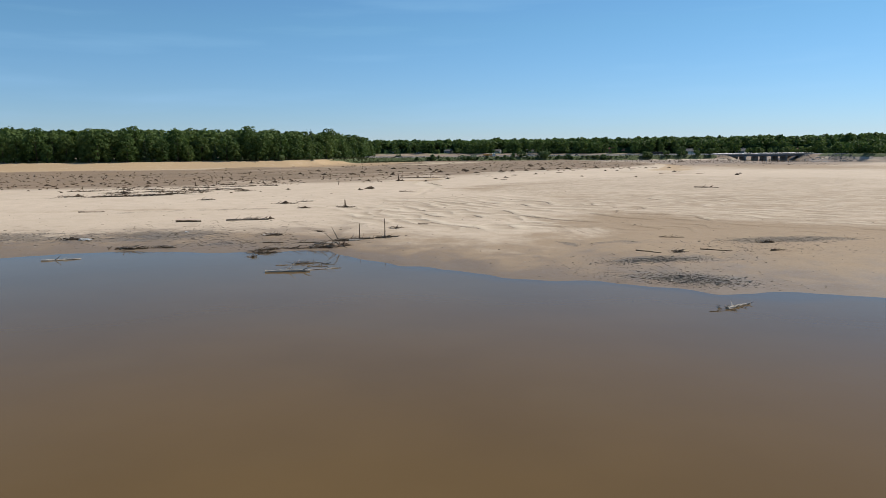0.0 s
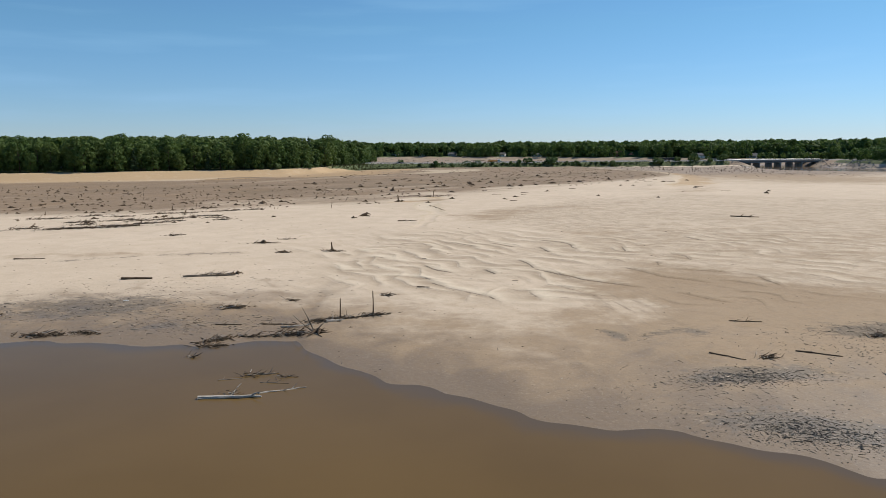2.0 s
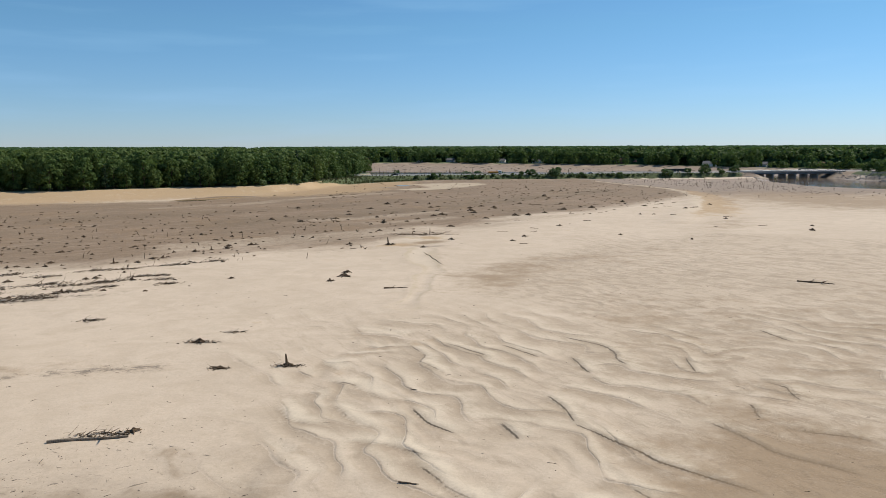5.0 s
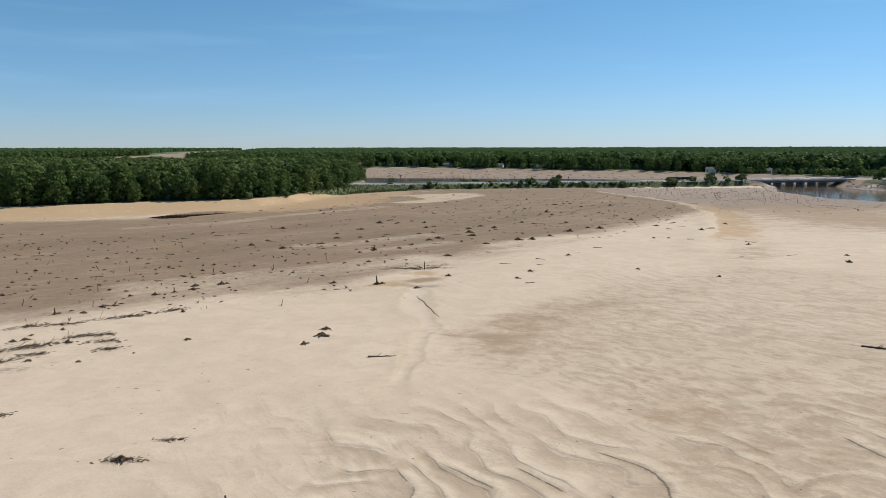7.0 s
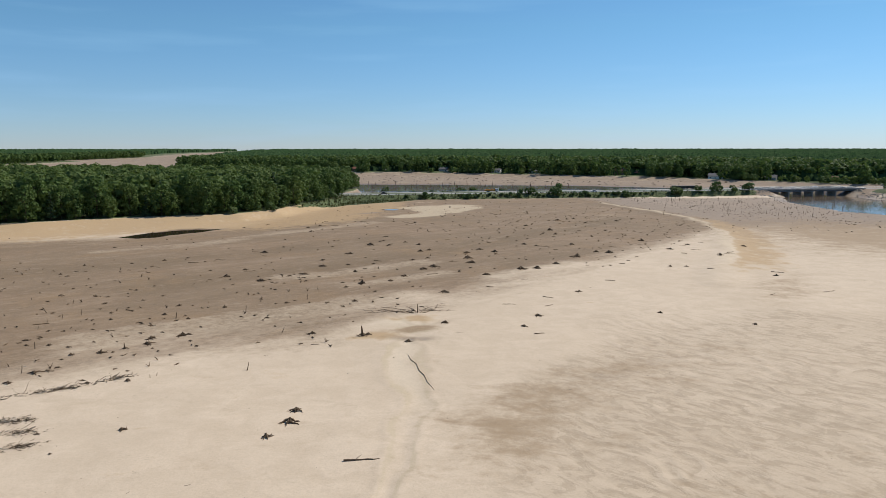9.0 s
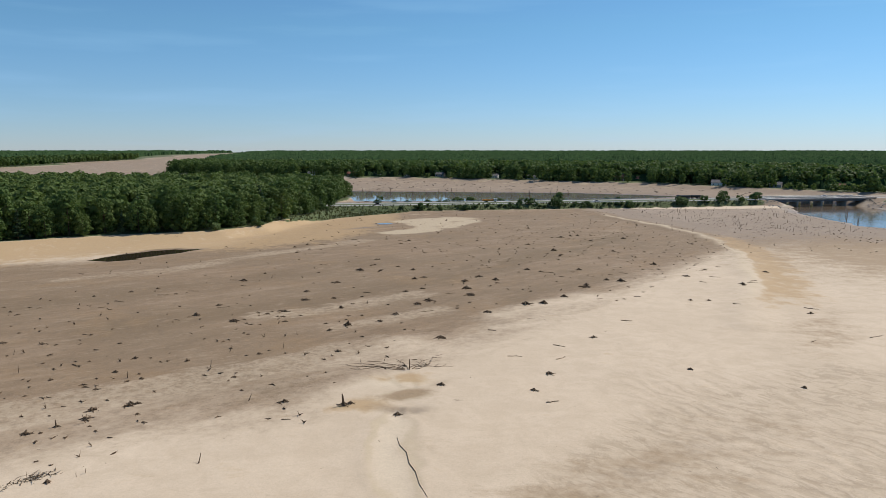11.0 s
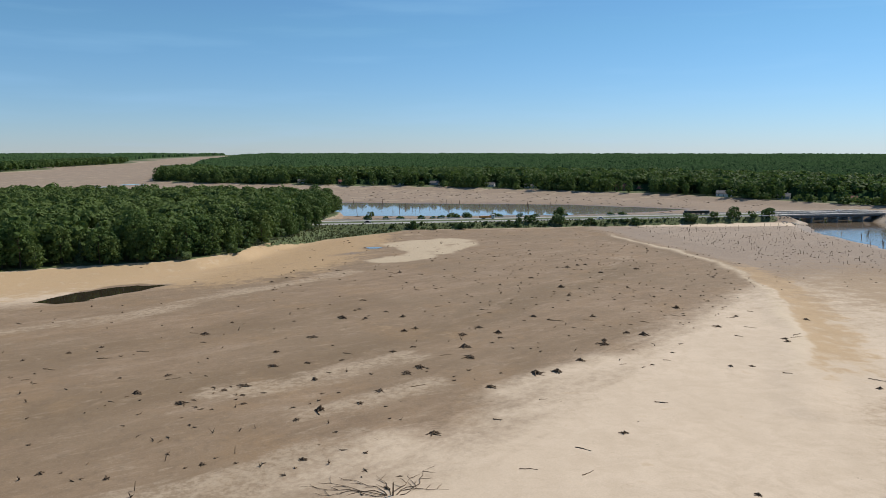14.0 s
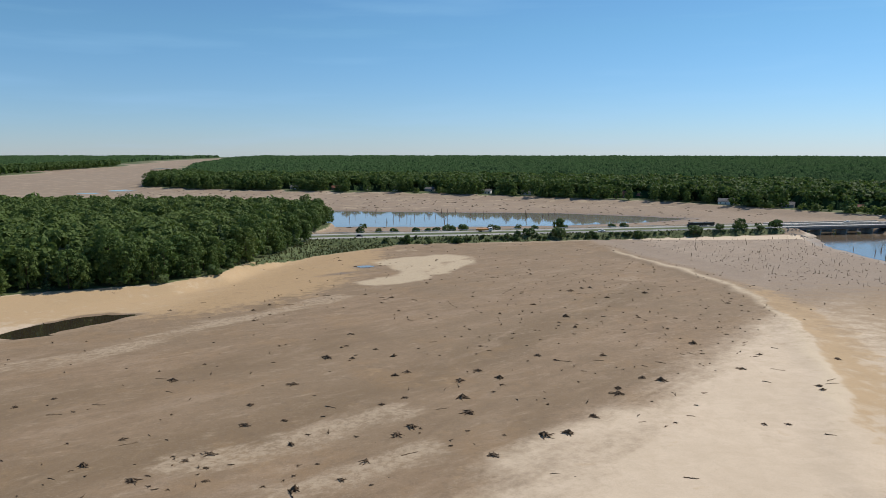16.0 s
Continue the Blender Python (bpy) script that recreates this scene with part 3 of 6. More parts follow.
    damp = damp * (1 - 0.25 * (1 - step(X, -30, -14))) + 0.3 * step(X, 8, 34) * step(Y, 80, 95) * (1 - step(Y, 150, 215)) + 1.3 * blot(X, Y, -3.6, 240.8, 4.0, 2.0, 24) + 0.5 * blot(X, Y, -7, 234, 3.5, 2.5) + 0.8 * blot(X, Y, 185, 395, 60, 80, 20) + 0.2 * blot(X, Y, 88, 282, 8, 30, -24)
    damp = damp + 0.42 * blot(X, Y, 28, 211, 36, 9, 34) + 0.25 * blot(X, Y, 92, 284, 26, 8, 55) + 0.45 * blot(X, Y, 10, 186, 9, 14, -20) + 0.4 * blot(X, Y, -50, 132, 26, 3.5, 10)
    mud_d = inside(X, Y, MUD)
    masks = {
        "damp": damp * (1 - 0.75 * blot(X, Y, 20, 93, 5, 8, -8)),
        "pale": pale,
        "brown": strokes(BROWN),
        "runnel": strokes(RUNNELS),
        "scarp_shade": scarp_shade,
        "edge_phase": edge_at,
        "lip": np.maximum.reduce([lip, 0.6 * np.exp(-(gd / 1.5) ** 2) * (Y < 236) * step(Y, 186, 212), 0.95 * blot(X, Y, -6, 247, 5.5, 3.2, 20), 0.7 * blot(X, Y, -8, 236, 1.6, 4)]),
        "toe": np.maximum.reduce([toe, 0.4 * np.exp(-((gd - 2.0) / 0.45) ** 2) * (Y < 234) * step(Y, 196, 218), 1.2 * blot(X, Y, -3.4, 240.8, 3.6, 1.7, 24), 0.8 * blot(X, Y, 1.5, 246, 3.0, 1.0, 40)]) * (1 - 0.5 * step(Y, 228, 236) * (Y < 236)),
        "field": step(inside(X, Y, FIELD), -5, 9) * (0.75 + 0.5 * (lumps(X, Y, 22) - 0.5)) + 0.85 * step(X, 14, 40) * step(Y, 84, 100) * (1 - step(Y, 150, 175)) + 0.5 * step(X + 0.3 * (Y - 100), -2, 12) * step(Y, 100, 118) * (1 - step(Y, 150, 172)),
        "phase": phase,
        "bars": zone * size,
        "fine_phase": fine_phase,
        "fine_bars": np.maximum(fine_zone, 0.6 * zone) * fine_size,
        "crest": np.exp(-(rd / (1.3 + 1.3 * lumps(X, Y, 25))) ** 2) * step(Y, 300, 335) * (1 - step(Y, 560, 600)),
        "mud": step(mud_d, -22, 27) - 0.9 * blot(X, Y, -4, 242, 9, 8) - 0.35 * pale * (1 - step(mud_d, 10, 30)) + (0.95 + 0.5 * (lumps(X, Y, 70) - 0.5)) * (Y > 660) * (1 - land_in) + 0.6 * step(-rd * side, 3, 16) * step(Y, 395, 470) * (1 - step(X, 250, 330)) * (Y < 640) + 0.3 * blot(X, Y, 205, 480, 62, 110),
        "wet": np.maximum.reduce([0.62 * step(X, 6, 18) * np.exp(-(np.maximum(d, 0) / 25.0) ** 2) * (Y < 110), np.maximum(np.exp(-np.maximum(d, 0) / 9.0), 0.6 * np.exp(-(np.maximum(d, 0) / 26.0) ** 2) * (1 - 0.2 * step(X, -25, 0) * (1 - step(X, 15, 30)))) * (Y < 200), step(chan, -14, 0), step(pond, -9, 0), step(pud, -4, 0),
                                  0.6 * blot(X, Y, -3, 233, 5, 3), 0.8 * blot(X, Y, -28, 524, 8, 7), 0.7 * blot(X, Y, -38, 505, 14, 4, 40), 0.25 * blot(X, Y, 30, 213, 32, 6, 34)]),
        "grass": np.maximum.reduce([land_in, verge, reeds]),
        "cream": strokes(CREAMS) + 0.3 * np.exp(-(rd / 2.2) ** 2) * (Y > 300) + 0.42 * (Y > 900) * (1 - land_in) + 0.9 * blot(X, Y, -4, 241, 7, 5) + 0.7 * np.exp(-((gd - 1.7) / 0.9) ** 2) * (Y < 232) + 0.5 * step(isl, -9, -3) * (X < -90) * (Y < 620) * (1 - land_in),
        "tan": np.maximum(0.95 * step(-rd * side, 0.8, 4) * (1 - step(-rd * side, 9, 24)) * step(Y, 285, 340) * (1 - step(Y, 430, 500)), 1.0 * step(isl, -62, -20) * (Y < 625) * (1 - land_in)) + 1.0 * blot(X, Y, -56, 505, 26, 66, -14) + 0.8 * blot(X, Y, 20.6, 76.3, 2.6, 1.1, 20) + 0.7 * blot(X, Y, 29, 86.3, 1.5, 0.7) + 0.9 * blot(X, Y, -12, 236, 5, 4) + 0.8 * blot(X, Y, -5, 249, 6, 4) + 0.5 * np.exp(-(np.maximum(d, 0) / 22.0) ** 2) * (Y < 200),
        "gray": np.maximum.reduce([0.8 * np.exp(-(tongue / 1.0) ** 2), 1.4 * blot(X, Y, 24, 72.4, 5.5, 1.8, 6), 1.3 * blot(X, Y, 23, 63, 6, 2.4, -20), 1.2 * blot(X, Y, 42, 84, 9, 2.5, 5),
                                   1.0 * blot(X, Y, -38, 97, 12, 6, 5), 0.85 * blot(X, Y, -56, 94, 18, 6), 0.65 * blot(X, Y, -26, 89, 10, 3), 0.75 * blot(X, Y, -74, 168, 20, 3, 18), 0.55 * np.exp(-(along(X, Y, [(-57, 125), (-46, 131), (-33, 134)])[0] / 1.6) ** 2)]),
        "grey_haze": (step(-rd * side, 2, 14) * step(Y, 400, 480) * (Y < 640) + 0.7 * (Y > 660)) * (1 - land_in),
        "fan": blot(X, Y, 20, 93, 4.5, 8, -8),
        "ripple": np.maximum(zone, fine_zone),
    }
    return z, masks


def height(x, y):
    return float(land(np.array([x]), np.array([y]))[0][0])


def spread(*runs):
    """Grid lines: (start, spacing) pairs, then the end; spacing grows where two differ."""
    out = []
    for (a, s), (b, _) in zip(runs, runs[1:]):
        out.append(np.linspace(a, b, max(2, round((b - a) / s) + 1))[:-1])
    return np.concatenate(out + [np.array([runs[-1][0]])])


def grow(a, b, first, ratio):
    out, w = [a], first
    while out[-1] < b:
        out.append(out[-1] + w)
        w *= ratio
    out[-1] = b
    return np.array(out)


def sheet(name, xs, ys, z_of, material, masks=None):
    X, Y = np.meshgrid(xs, ys)
    Z = z_of
    nx, ny = len(xs), len(ys)
    co = np.stack([X.ravel(), Y.ravel(), Z.ravel()], 1)
    i = np.arange(nx * ny).reshape(ny, nx)
    quads = np.stack([i[:-1, :-1].ravel(), i[:-1, 1:].ravel(), i[1:, 1:].ravel(), i[1:, :-1].ravel()], 1)
    return raw_mesh(name, co, quads, material, masks, True)


def raw_mesh(name, co, faces, material, masks=None, smooth=False):
    """A mesh from numpy arrays: all faces have the same number of corners."""
    me = bpy.data.meshes.new(name)
    n, k = faces.shape
    me.vertices.add(len(co))
    me.vertices.foreach_set("co", np.asarray(co, np.float32).ravel())
    me.loops.add(n * k)
    me.loops.foreach_set("vertex_index", faces.astype(np.int32).ravel())
    me.polygons.add(n)
    me.polygons.foreach_set("loop_start", np.arange(0, n * k, k, dtype=np.int32))
    me.polygons.foreach_set("use_smooth", np.full(n, smooth))
    for key, values in (masks or {}).items():
        a = me.attributes.new(key, "FLOAT", "POINT")
        a.data.foreach_set("value", (values if "phase" in key else np.clip(values, 0, 1)).astype(np.float32).ravel())
    me.update()
    me.materials.append(material)
    return me


GX = np.concatenate([-grow(430, 5200, 6, 1.13)[::-1], spread((-430, 6.0), (-150, 2.0), (-72, 0.8), (-34, 0.5), (-22, 0.34), (62, 0.8), (130, 2.0), (260, 3.0), (400, 3.0))[1:], grow(400, 5200, 6, 1.13)[1:]])
GY = np.concatenate([-grow(20, 5200, 6, 1.16)[::-1], spread((-20, 3.0), (40, 0.7), (88, 0.33), (160, 0.7), (190, 0.95), (280, 2.0), (470, 3.0), (760, 3.0))[1:], grow(760, 5200, 4, 1.06)[1:]])
XX, YY = np.meshgrid(GX, GY)
gz, gm = land(XX, YY)
ground = new("ground", sheet("ground", GX, GY, gz, M_GROUND, gm))
tagged(ground, "drained lake bed of pale rippled sand and brown mud with grassy banks", "lake bed", kind="structure")


def water_sheet(name, poly, z, material, label):
    bm = bmesh.new()
    bm.faces.new([bm.verts.new((x, y, z)) for x, y in poly])
    bmesh.ops.triangulate(bm, faces=bm.faces[:])
    me = bpy.data.meshes.new(name)
    bm.to_mesh(me)
    me.materials.append(material)
    return tagged(new(name, me), label, "water", kind="structure")


LX = np.concatenate([-grow(70, 5000, 4, 1.2)[::-1], spread((-70, 1.2), (50, 1.2))[1:], grow(50, 5000, 4, 1.2)[1:]])
LY = np.concatenate([-grow(-30, 450, 2, 1.2)[::-1], spread((30, 0.8), (104, 0.8))[1:]])
lake_x, lake_y = np.meshgrid(LX, LY)
lake = new("lake_water", sheet("lake_water", LX, LY, np.full(lake_x.shape, WATER), M_LAKE, {"depth": WATER - land(lake_x, lake_y)[0]}))
tagged(lake, "still brown muddy lake water with a blue sheen", "water", kind="structure")
water_sheet("river_water", [(318, 755), (262, 740), (236, 640), (226, 560), (222, 510), (240, 470), (310, 425), (450, 372), (900, 295), (1500, 270), (1500, 450), (720, 492), (480, 562), (375, 618), (352, 660), (352, 752)], WATER, M_RIVER,
            "brown river water reflecting blue sky below a bridge")
water_sheet("pond_water", [(-205, 740), (-77, 722), (25, 720), (120, 727), (205, 760), (262, 806), (190, 855), (138, 882), (55, 890), (-28, 903), (-99, 911), (-210, 900)], WATER, M_POND, "shallow pond behind the causeway reflecting trees and sky")

water_sheet("puddle_water", [(-132, 391), (-130, 411), (-119, 423), (-104, 428), (-94, 421), (-99, 405), (-110, 394), (-121, 388)], float(land(np.array([-113.0]), np.array([407.0]))[0][0]) + 0.36, M_PUDDLE,
            "dark brown puddle on the lake bed below the beach")
rng = random.Random(11)
water_sheet("seep_pool", [(-33, 524), (-30, 521), (-26, 521.5), (-23.5, 525), (-26, 528), (-31, 527)], height(-28, 524) + 0.08, M_POND, "small shallow pool on wet mud")
for k, (px, py, rx, ry) in enumerate([(-435, 1245, 24, 36), (-820, 2560, 26, 200), (-455, 1165, 18, 12)]):
    ring = [(px + rx * math.cos(a) * rng.uniform(0.7, 1.1), py + ry * math.sin(a) * rng.uniform(0.7, 1.1)) for a in np.linspace(0, 2 * math.pi, 15)[:-1]]
    water_sheet("arm_pool", ring, height(px, py) + 0.12, M_POND, "shallow pool left on the distant mud flat")


# ---- tools for building things ----
def part(name, bm, material, parent, label=""):
    if isinstance(bm, bmesh.types.BMesh):
        me = bpy.data.meshes.new(name)
        bm.to_mesh(me)
        bm.free()
    else:
        me = bm
    if not me.materials:
        me.materials.append(material)
    ob = new(name, me)
    ob.parent = parent
    return tagged(ob, label)


def thing(name, label, category, group="", kind=""):
    return tagged(new(name), label, category, group, kind)


def tube(bm, pts, radii, sides=7, rnd=None, cap=True):
    """A tapered round rod through points, with slightly uneven rings."""
    rings = []
    for i, p in enumerate(pts):
        a, b = Vector(pts[max(i - 1, 0)]), Vector(pts[min(i + 1, len(pts) - 1)])
        way = (b - a).normalized() if (b - a).length > 1e-6 else Vector((0, 0, 1))
        u = way.orthogonal().normalized()
        v = way.cross(u)
        ring = []
        for k in range(sides):
            w = 2 * math.pi * k / sides
            r = radii[i] * (rnd.uniform(0.8, 1.2) if rnd else 1)
            ring.append(bm.verts.new(Vector(p) + (u * math.cos(w) + v * math.sin(w)) * r))
        rings.append(ring)
    for a, b in zip(rings, rings[1:]):
        for k in range(sides):
            bm.faces.new((a[k], a[(k + 1) % sides], b[(k + 1) % sides], b[k]))
    if cap:
        bm.faces.new(rings[0][::-1])
        bm.faces.new(rings[-1])
    return bm


def box(bm, x0, x1, y0, y1, z0, z1, bevel=0.0):
    m = Matrix.Translation(((x0 + x1) / 2, (y0 + y1) / 2, (z0 + z1) / 2)) @ Matrix.Diagonal((x1 - x0, y1 - y0, z1 - z0, 1))
    made = bmesh.ops.create_cube(bm, size=1, matrix=m)
    if bevel:
        edges = {e for v in made["verts"] for e in v.link_edges}
        bmesh.ops.bevel(bm, geom=list(edges), offset=bevel, segments=1, affect="EDGES")
    return bm


def bent(rnd, start, way, length, n=4, wander=0.15, droop=0.0):
    p, d, out = Vector(start), Vector(way).normalized(), [Vector(start)]
    for _ in range(n):
        d = (d + Vector([rnd.uniform(-wander, wander) for _ in range(3)]) + Vector((0, 0, droop))).normalized()
        p = p + d * length / n
        out.append(p.copy())
    return out


# ---- trees ----
def leaf_cloud(rnd, lobes, count, size, shell=0.8):
    """Leaf clumps as small bent quads over the outer skin of overlapping lobes: corners and faces as arrays."""
    r = np.random.RandomState(rnd.randrange(1 << 30))
    c = np.array([q for q, _ in lobes], float)
    rad = np.array([(w, w, h) for _, (w, h) in lobes], float)
    share = rad[:, 0] * (rad[:, 0] + rad[:, 2])
    n = count * 4
    k = r.choice(len(lobes), n, p=share / share.sum())
    d = r.normal(0, 1, (n, 3)) + (0, 0, 0.25)
    d /= np.linalg.norm(d, axis=1)[:, None]
    p = c[k] + d * rad[k] * r.uniform(shell, 1.06, n)[:, None]
    deep = (((p[:, None, :] - c) / rad) ** 2).sum(2)
    deep[np.arange(n), k] = 9.0
    order = np.argsort(deep.min(1) < 0.72, kind="stable")[:count]
    p, d, n = p[order], d[order], count
    way = d + r.uniform(-0.5, 0.5, (n, 3)) + (0, 0, 0.22)
    way /= np.linalg.norm(way, axis=1)[:, None]
    u = np.cross(way, r.normal(0, 1, (n, 3)))
    u /= np.linalg.norm(u, axis=1)[:, None]
    v = np.cross(way, u)
    s = size * r.uniform(0.6, 1.35, n)[:, None]
    corners = [p + s * (u * a * r.uniform(0.7, 1.1, (n, 1)) + v * b * r.uniform(0.7, 1.1, (n, 1)) + way * r.uniform(-0.3, 0.3, (n, 1))) for a, b in ((-1, -0.6), (0.2, -1), (1, 0.5), (-0.3, 1))]
    return np.stack(corners, 1).reshape(-1, 3), np.arange(4 * n).reshape(n, 4)


def broadleaf_lobes(rnd, h, wide, low):
    lobes = []
    for k in range(9):
        z = h * rnd.uniform(low, 0.86)
        grow_out = 1.0 - 0.55 * abs((z / h - (low + 0.92) / 2) / (0.92 - low)) * 1.6
        a, d = rnd.uniform(0, 6.28), wide * rnd.uniform(0.25, 0.62) * max(grow_out, 0.35)
        r = wide * rnd.uniform(0.32, 0.5)
        lobes.append(((d * math.cos(a), d * math.sin(a), z), (r, r * rnd.uniform(0.75, 1.05))))
    lobes.append(((rnd.uniform(-0.8, 0.8), rnd.uniform(-0.8, 0.8), h * 0.84), (wide * 0.5, h * 0.13)))
    lobes.append(((0, 0, h * (low + 0.9) / 2), (wide * 0.6, h * 0.22)))
    return lobes


def shore_lobes(rnd, h, wide):
    """A full rounded crown of many clumps, leafy nearly to the ground."""
    lobes = []
    for k in range(30):
        q = 0.10 + 0.80 * (k + rnd.random()) / 30
        w = wide * (1 - abs((q - 0.45) / 0.60) ** 2.4)
        a, r = 2.4 * k + rnd.uniform(-0.6, 0.6), wide * rnd.uniform(0.2, 0.36)
        d = max(w - r * 0.6, 0.1) * rnd.uniform(0.78, 1.08)
        lobes.append(((d * math.cos(a), d * math.sin(a), h * q), (r, r * rnd.uniform(0.65, 0.9))))
    for _ in range(3):
        lobes.append(((rnd.uniform(-0.3, 0.3) * wide, rnd.uniform(-0.3, 0.3) * wide, h * rnd.uniform(0.86, 0.93)), (wide * rnd.uniform(0.24, 0.34), h * 0.07)))
    lobes.append(((0, 0, h * 0.5), (wide * 0.72, h * 0.36)))
    return lobes


def dome_lobes(rnd, h, wide):
    """The top of a woodland crown: a dome of clumps."""
    lobes = [((0, 0, h * 0.76), (wide * 0.8, h * 0.17))]
    for k in range(13):
        a, d = 2.4 * k + rnd.uniform(-0.5, 0.5), wide * 0.82 * math.sqrt((k + 0.5) / 13)
        r = wide * rnd.uniform(0.22, 0.36)
        lobes.append(((d * math.cos(a), d * math.sin(a), h * (0.92 - 0.26 * (d / wide) ** 2 + rnd.uniform(-0.03, 0.03)) - r * 0.3), (r, r * rnd.uniform(0.65, 0.95))))
    return lobes


def conifer_lobes(rnd, h, wide):
    lobes = []
    for k in range(9):
        z = h * (0.14 + 0.095 * k)
        w = wide * (1.02 - k / 9.0) * rnd.uniform(0.85, 1.1)
        for a in range(3):
            t = rnd.uniform(0, 6.28)
            lobes.append(((w * 0.5 * math.cos(t), w * 0.5 * math.sin(t), z), (w * 0.55 + 0.3, h * 0.045)))
    lobes.append(((0, 0, h * 0.95), (0.35, h * 0.06)))
    return lobes


def trunk_mesh(rnd, h, r, top=0.75, limbs=6):
    bm = bmesh.new()
    spine = [(0, 0, -0.6)] + [(rnd.uniform(-0.03, 0.03) * h * k, rnd.uniform(-0.03, 0.03) * h * k, h * top * k) for k in (0.03, 0.25, 0.5, 0.75, 1.0)]
    tube(bm, spine, [r * 1.5, r * 1.15, r * 0.9, r * 0.7, r * 0.45, r * 0.2], 8, rnd)
    for _ in range(limbs):
        k = rnd.uniform(0.4, 0.9)
        a = rnd.uniform(0, 6.28)
        pts = bent(rnd, (0, 0, h * top * k), (math.cos(a), math.sin(a), rnd.uniform(0.5, 1.1)), h * rnd.uniform(0.16, 0.26), 3, 0.2)
        tube(bm, pts, [r * 0.4, r * 0.28, r * 0.16, r * 0.06], 5, rnd)
    me = bpy.data.meshes.new("trunk")
    bm.to_mesh(me)
    bm.free()
    me.materials.append(M_BARK)
    return me


TREE_KINDS = []
trnd = random.Random(21)
for k in range(7):
    h, wide = trnd.uniform(18.5, 22.5), trnd.uniform(5.6, 7.4)
    co, fa = leaf_cloud(trnd, shore_lobes(trnd, h, wide), 1700, 0.5)
    TREE_KINDS.append((trunk_mesh(trnd, h, 0.28), raw_mesh("crown", co, fa, M_LEAF), "tree", "tall leafy broadleaf tree in dark summer green", h))
for k in range(2):
    h, wide = trnd.uniform(17, 21), trnd.uniform(4.2, 5.0)
    co, fa = leaf_cloud(trnd, conifer_lobes(trnd, h, wide), 900, 0.5, 0.5)
    TREE_KINDS.append((trunk_mesh(trnd, h, 0.24, 0.95, 3), raw_mesh("crown", co, fa, M_NEEDLE), "conifer", "dark green conifer with layered drooping branches", h))
BUSH_KINDS = []
for k in range(4):
    lobes = [((trnd.uniform(-1.1, 1.1), trnd.uniform(-1.1, 1.1), trnd.uniform(0.7, 2.2)), (trnd.uniform(0.7, 1.2), trnd.uniform(0.6, 1.0))) for _ in range(7)]
    co, fa = leaf_cloud(trnd, lobes, 260, 0.3)
    BUSH_KINDS.append((trunk_mesh(trnd, 2.6, 0.06, 0.8, 5), raw_mesh("foliage", co, fa, M_BUSH)))


def plant(kind, x, y, scale, turn, label="", group=""):
    trunk, crown, name, tag, h = TREE_KINDS[kind]
    tree = thing(name, label or tag, "tree", group)
    tree.matrix_basis = Matrix.Translation((x, y, height(x, y) - 0.1)) @ Matrix.Rotation(turn, 4, "Z") @ Matrix.Diagonal((scale * rng.uniform(0.9, 1.1), scale * rng.uniform(0.9, 1.1), scale, 1))
    part("trunk", trunk, M_BARK, tree)
    part("crown", crown, M_LEAF, tree)
    return tree


def shrub(x, y, scale, label, group):
    trunk, leaves = rng.choice(BUSH_KINDS)
    bush = thing("bush", label, "bush", group)
    bush.matrix_basis = Matrix.Translation((x, y, height(x, y) - 0.05)) @ Matrix.Rotation(rng.uniform(0, 6.28), 4, "Z") @ Matrix.Diagonal((scale * rng.uniform(0.8, 1.2), scale * rng.uniform(0.8, 1.2), scale * rng.uniform(0.85, 1.2), 1))
    part("stem", trunk, M_BARK, bush)
    part("foliage", leaves, M_BUSH, bush)
    return bush


def scattered(poly, x0, x1, y0, y1, gap, margin, seed):
    """Plan points inside a polygon, on a jittered grid, with their distance to the edge."""
    r = np.random.RandomState(seed)
    gx, gy = np.meshgrid(np.arange(x0, x1, gap), np.arange(y0, y1, gap))
    gx = gx + r.uniform(-0.42, 0.42, gx.shape) * gap
    gy = gy + r.uniform(-0.42, 0.42, gy.shape) * gap
    d = inside(gx, gy, poly)
    keep = d > margin
    return np.stack([gx[keep], gy[keep], d[keep]], 1)


ROAD_CLEAR = lambda x, y: (y < near_road(x) - 10) | (y > far_road(x) + 14)
wood_pts = scattered(ISLAND, -440, -60, 372, 790, 7.6, 1.5, 3)
wood_pts = wood_pts[ROAD_CLEAR(wood_pts[:, 0], wood_pts[:, 1])]
front = wood_pts[(wood_pts[:, 2] < 12) & (wood_pts[:, 1] < 660) & (wood_pts[:, 0] > -290) | (wood_pts[:, 0] > -120) & (wood_pts[:, 1] > 630) & (wood_pts[:, 2] < 18)]
inner = wood_pts[(wood_pts[:, 0] > -0.66 * wood_pts[:, 1] - 10) & ~((wood_pts[:, 2] < 12) & (wood_pts[:, 1] < 660) & (wood_pts[:, 0] > -290) | (wood_pts[:, 0] > -120) & (wood_pts[:, 1] > 630) & (wood_pts[:, 2] < 18))]
for x, y, d in front:
    kind = rng.choice((0, 1, 2, 3, 4, 5, 6, 0, 1, 2, 3, 4, 5, 6, 7, 8))
    plant(kind, x, y, (rng.uniform(0.45, 0.9) if d < 6 else rng.uniform(0.74, 1.04)), rng.uniform(0, 6.28), group="trees along the wooded shore")


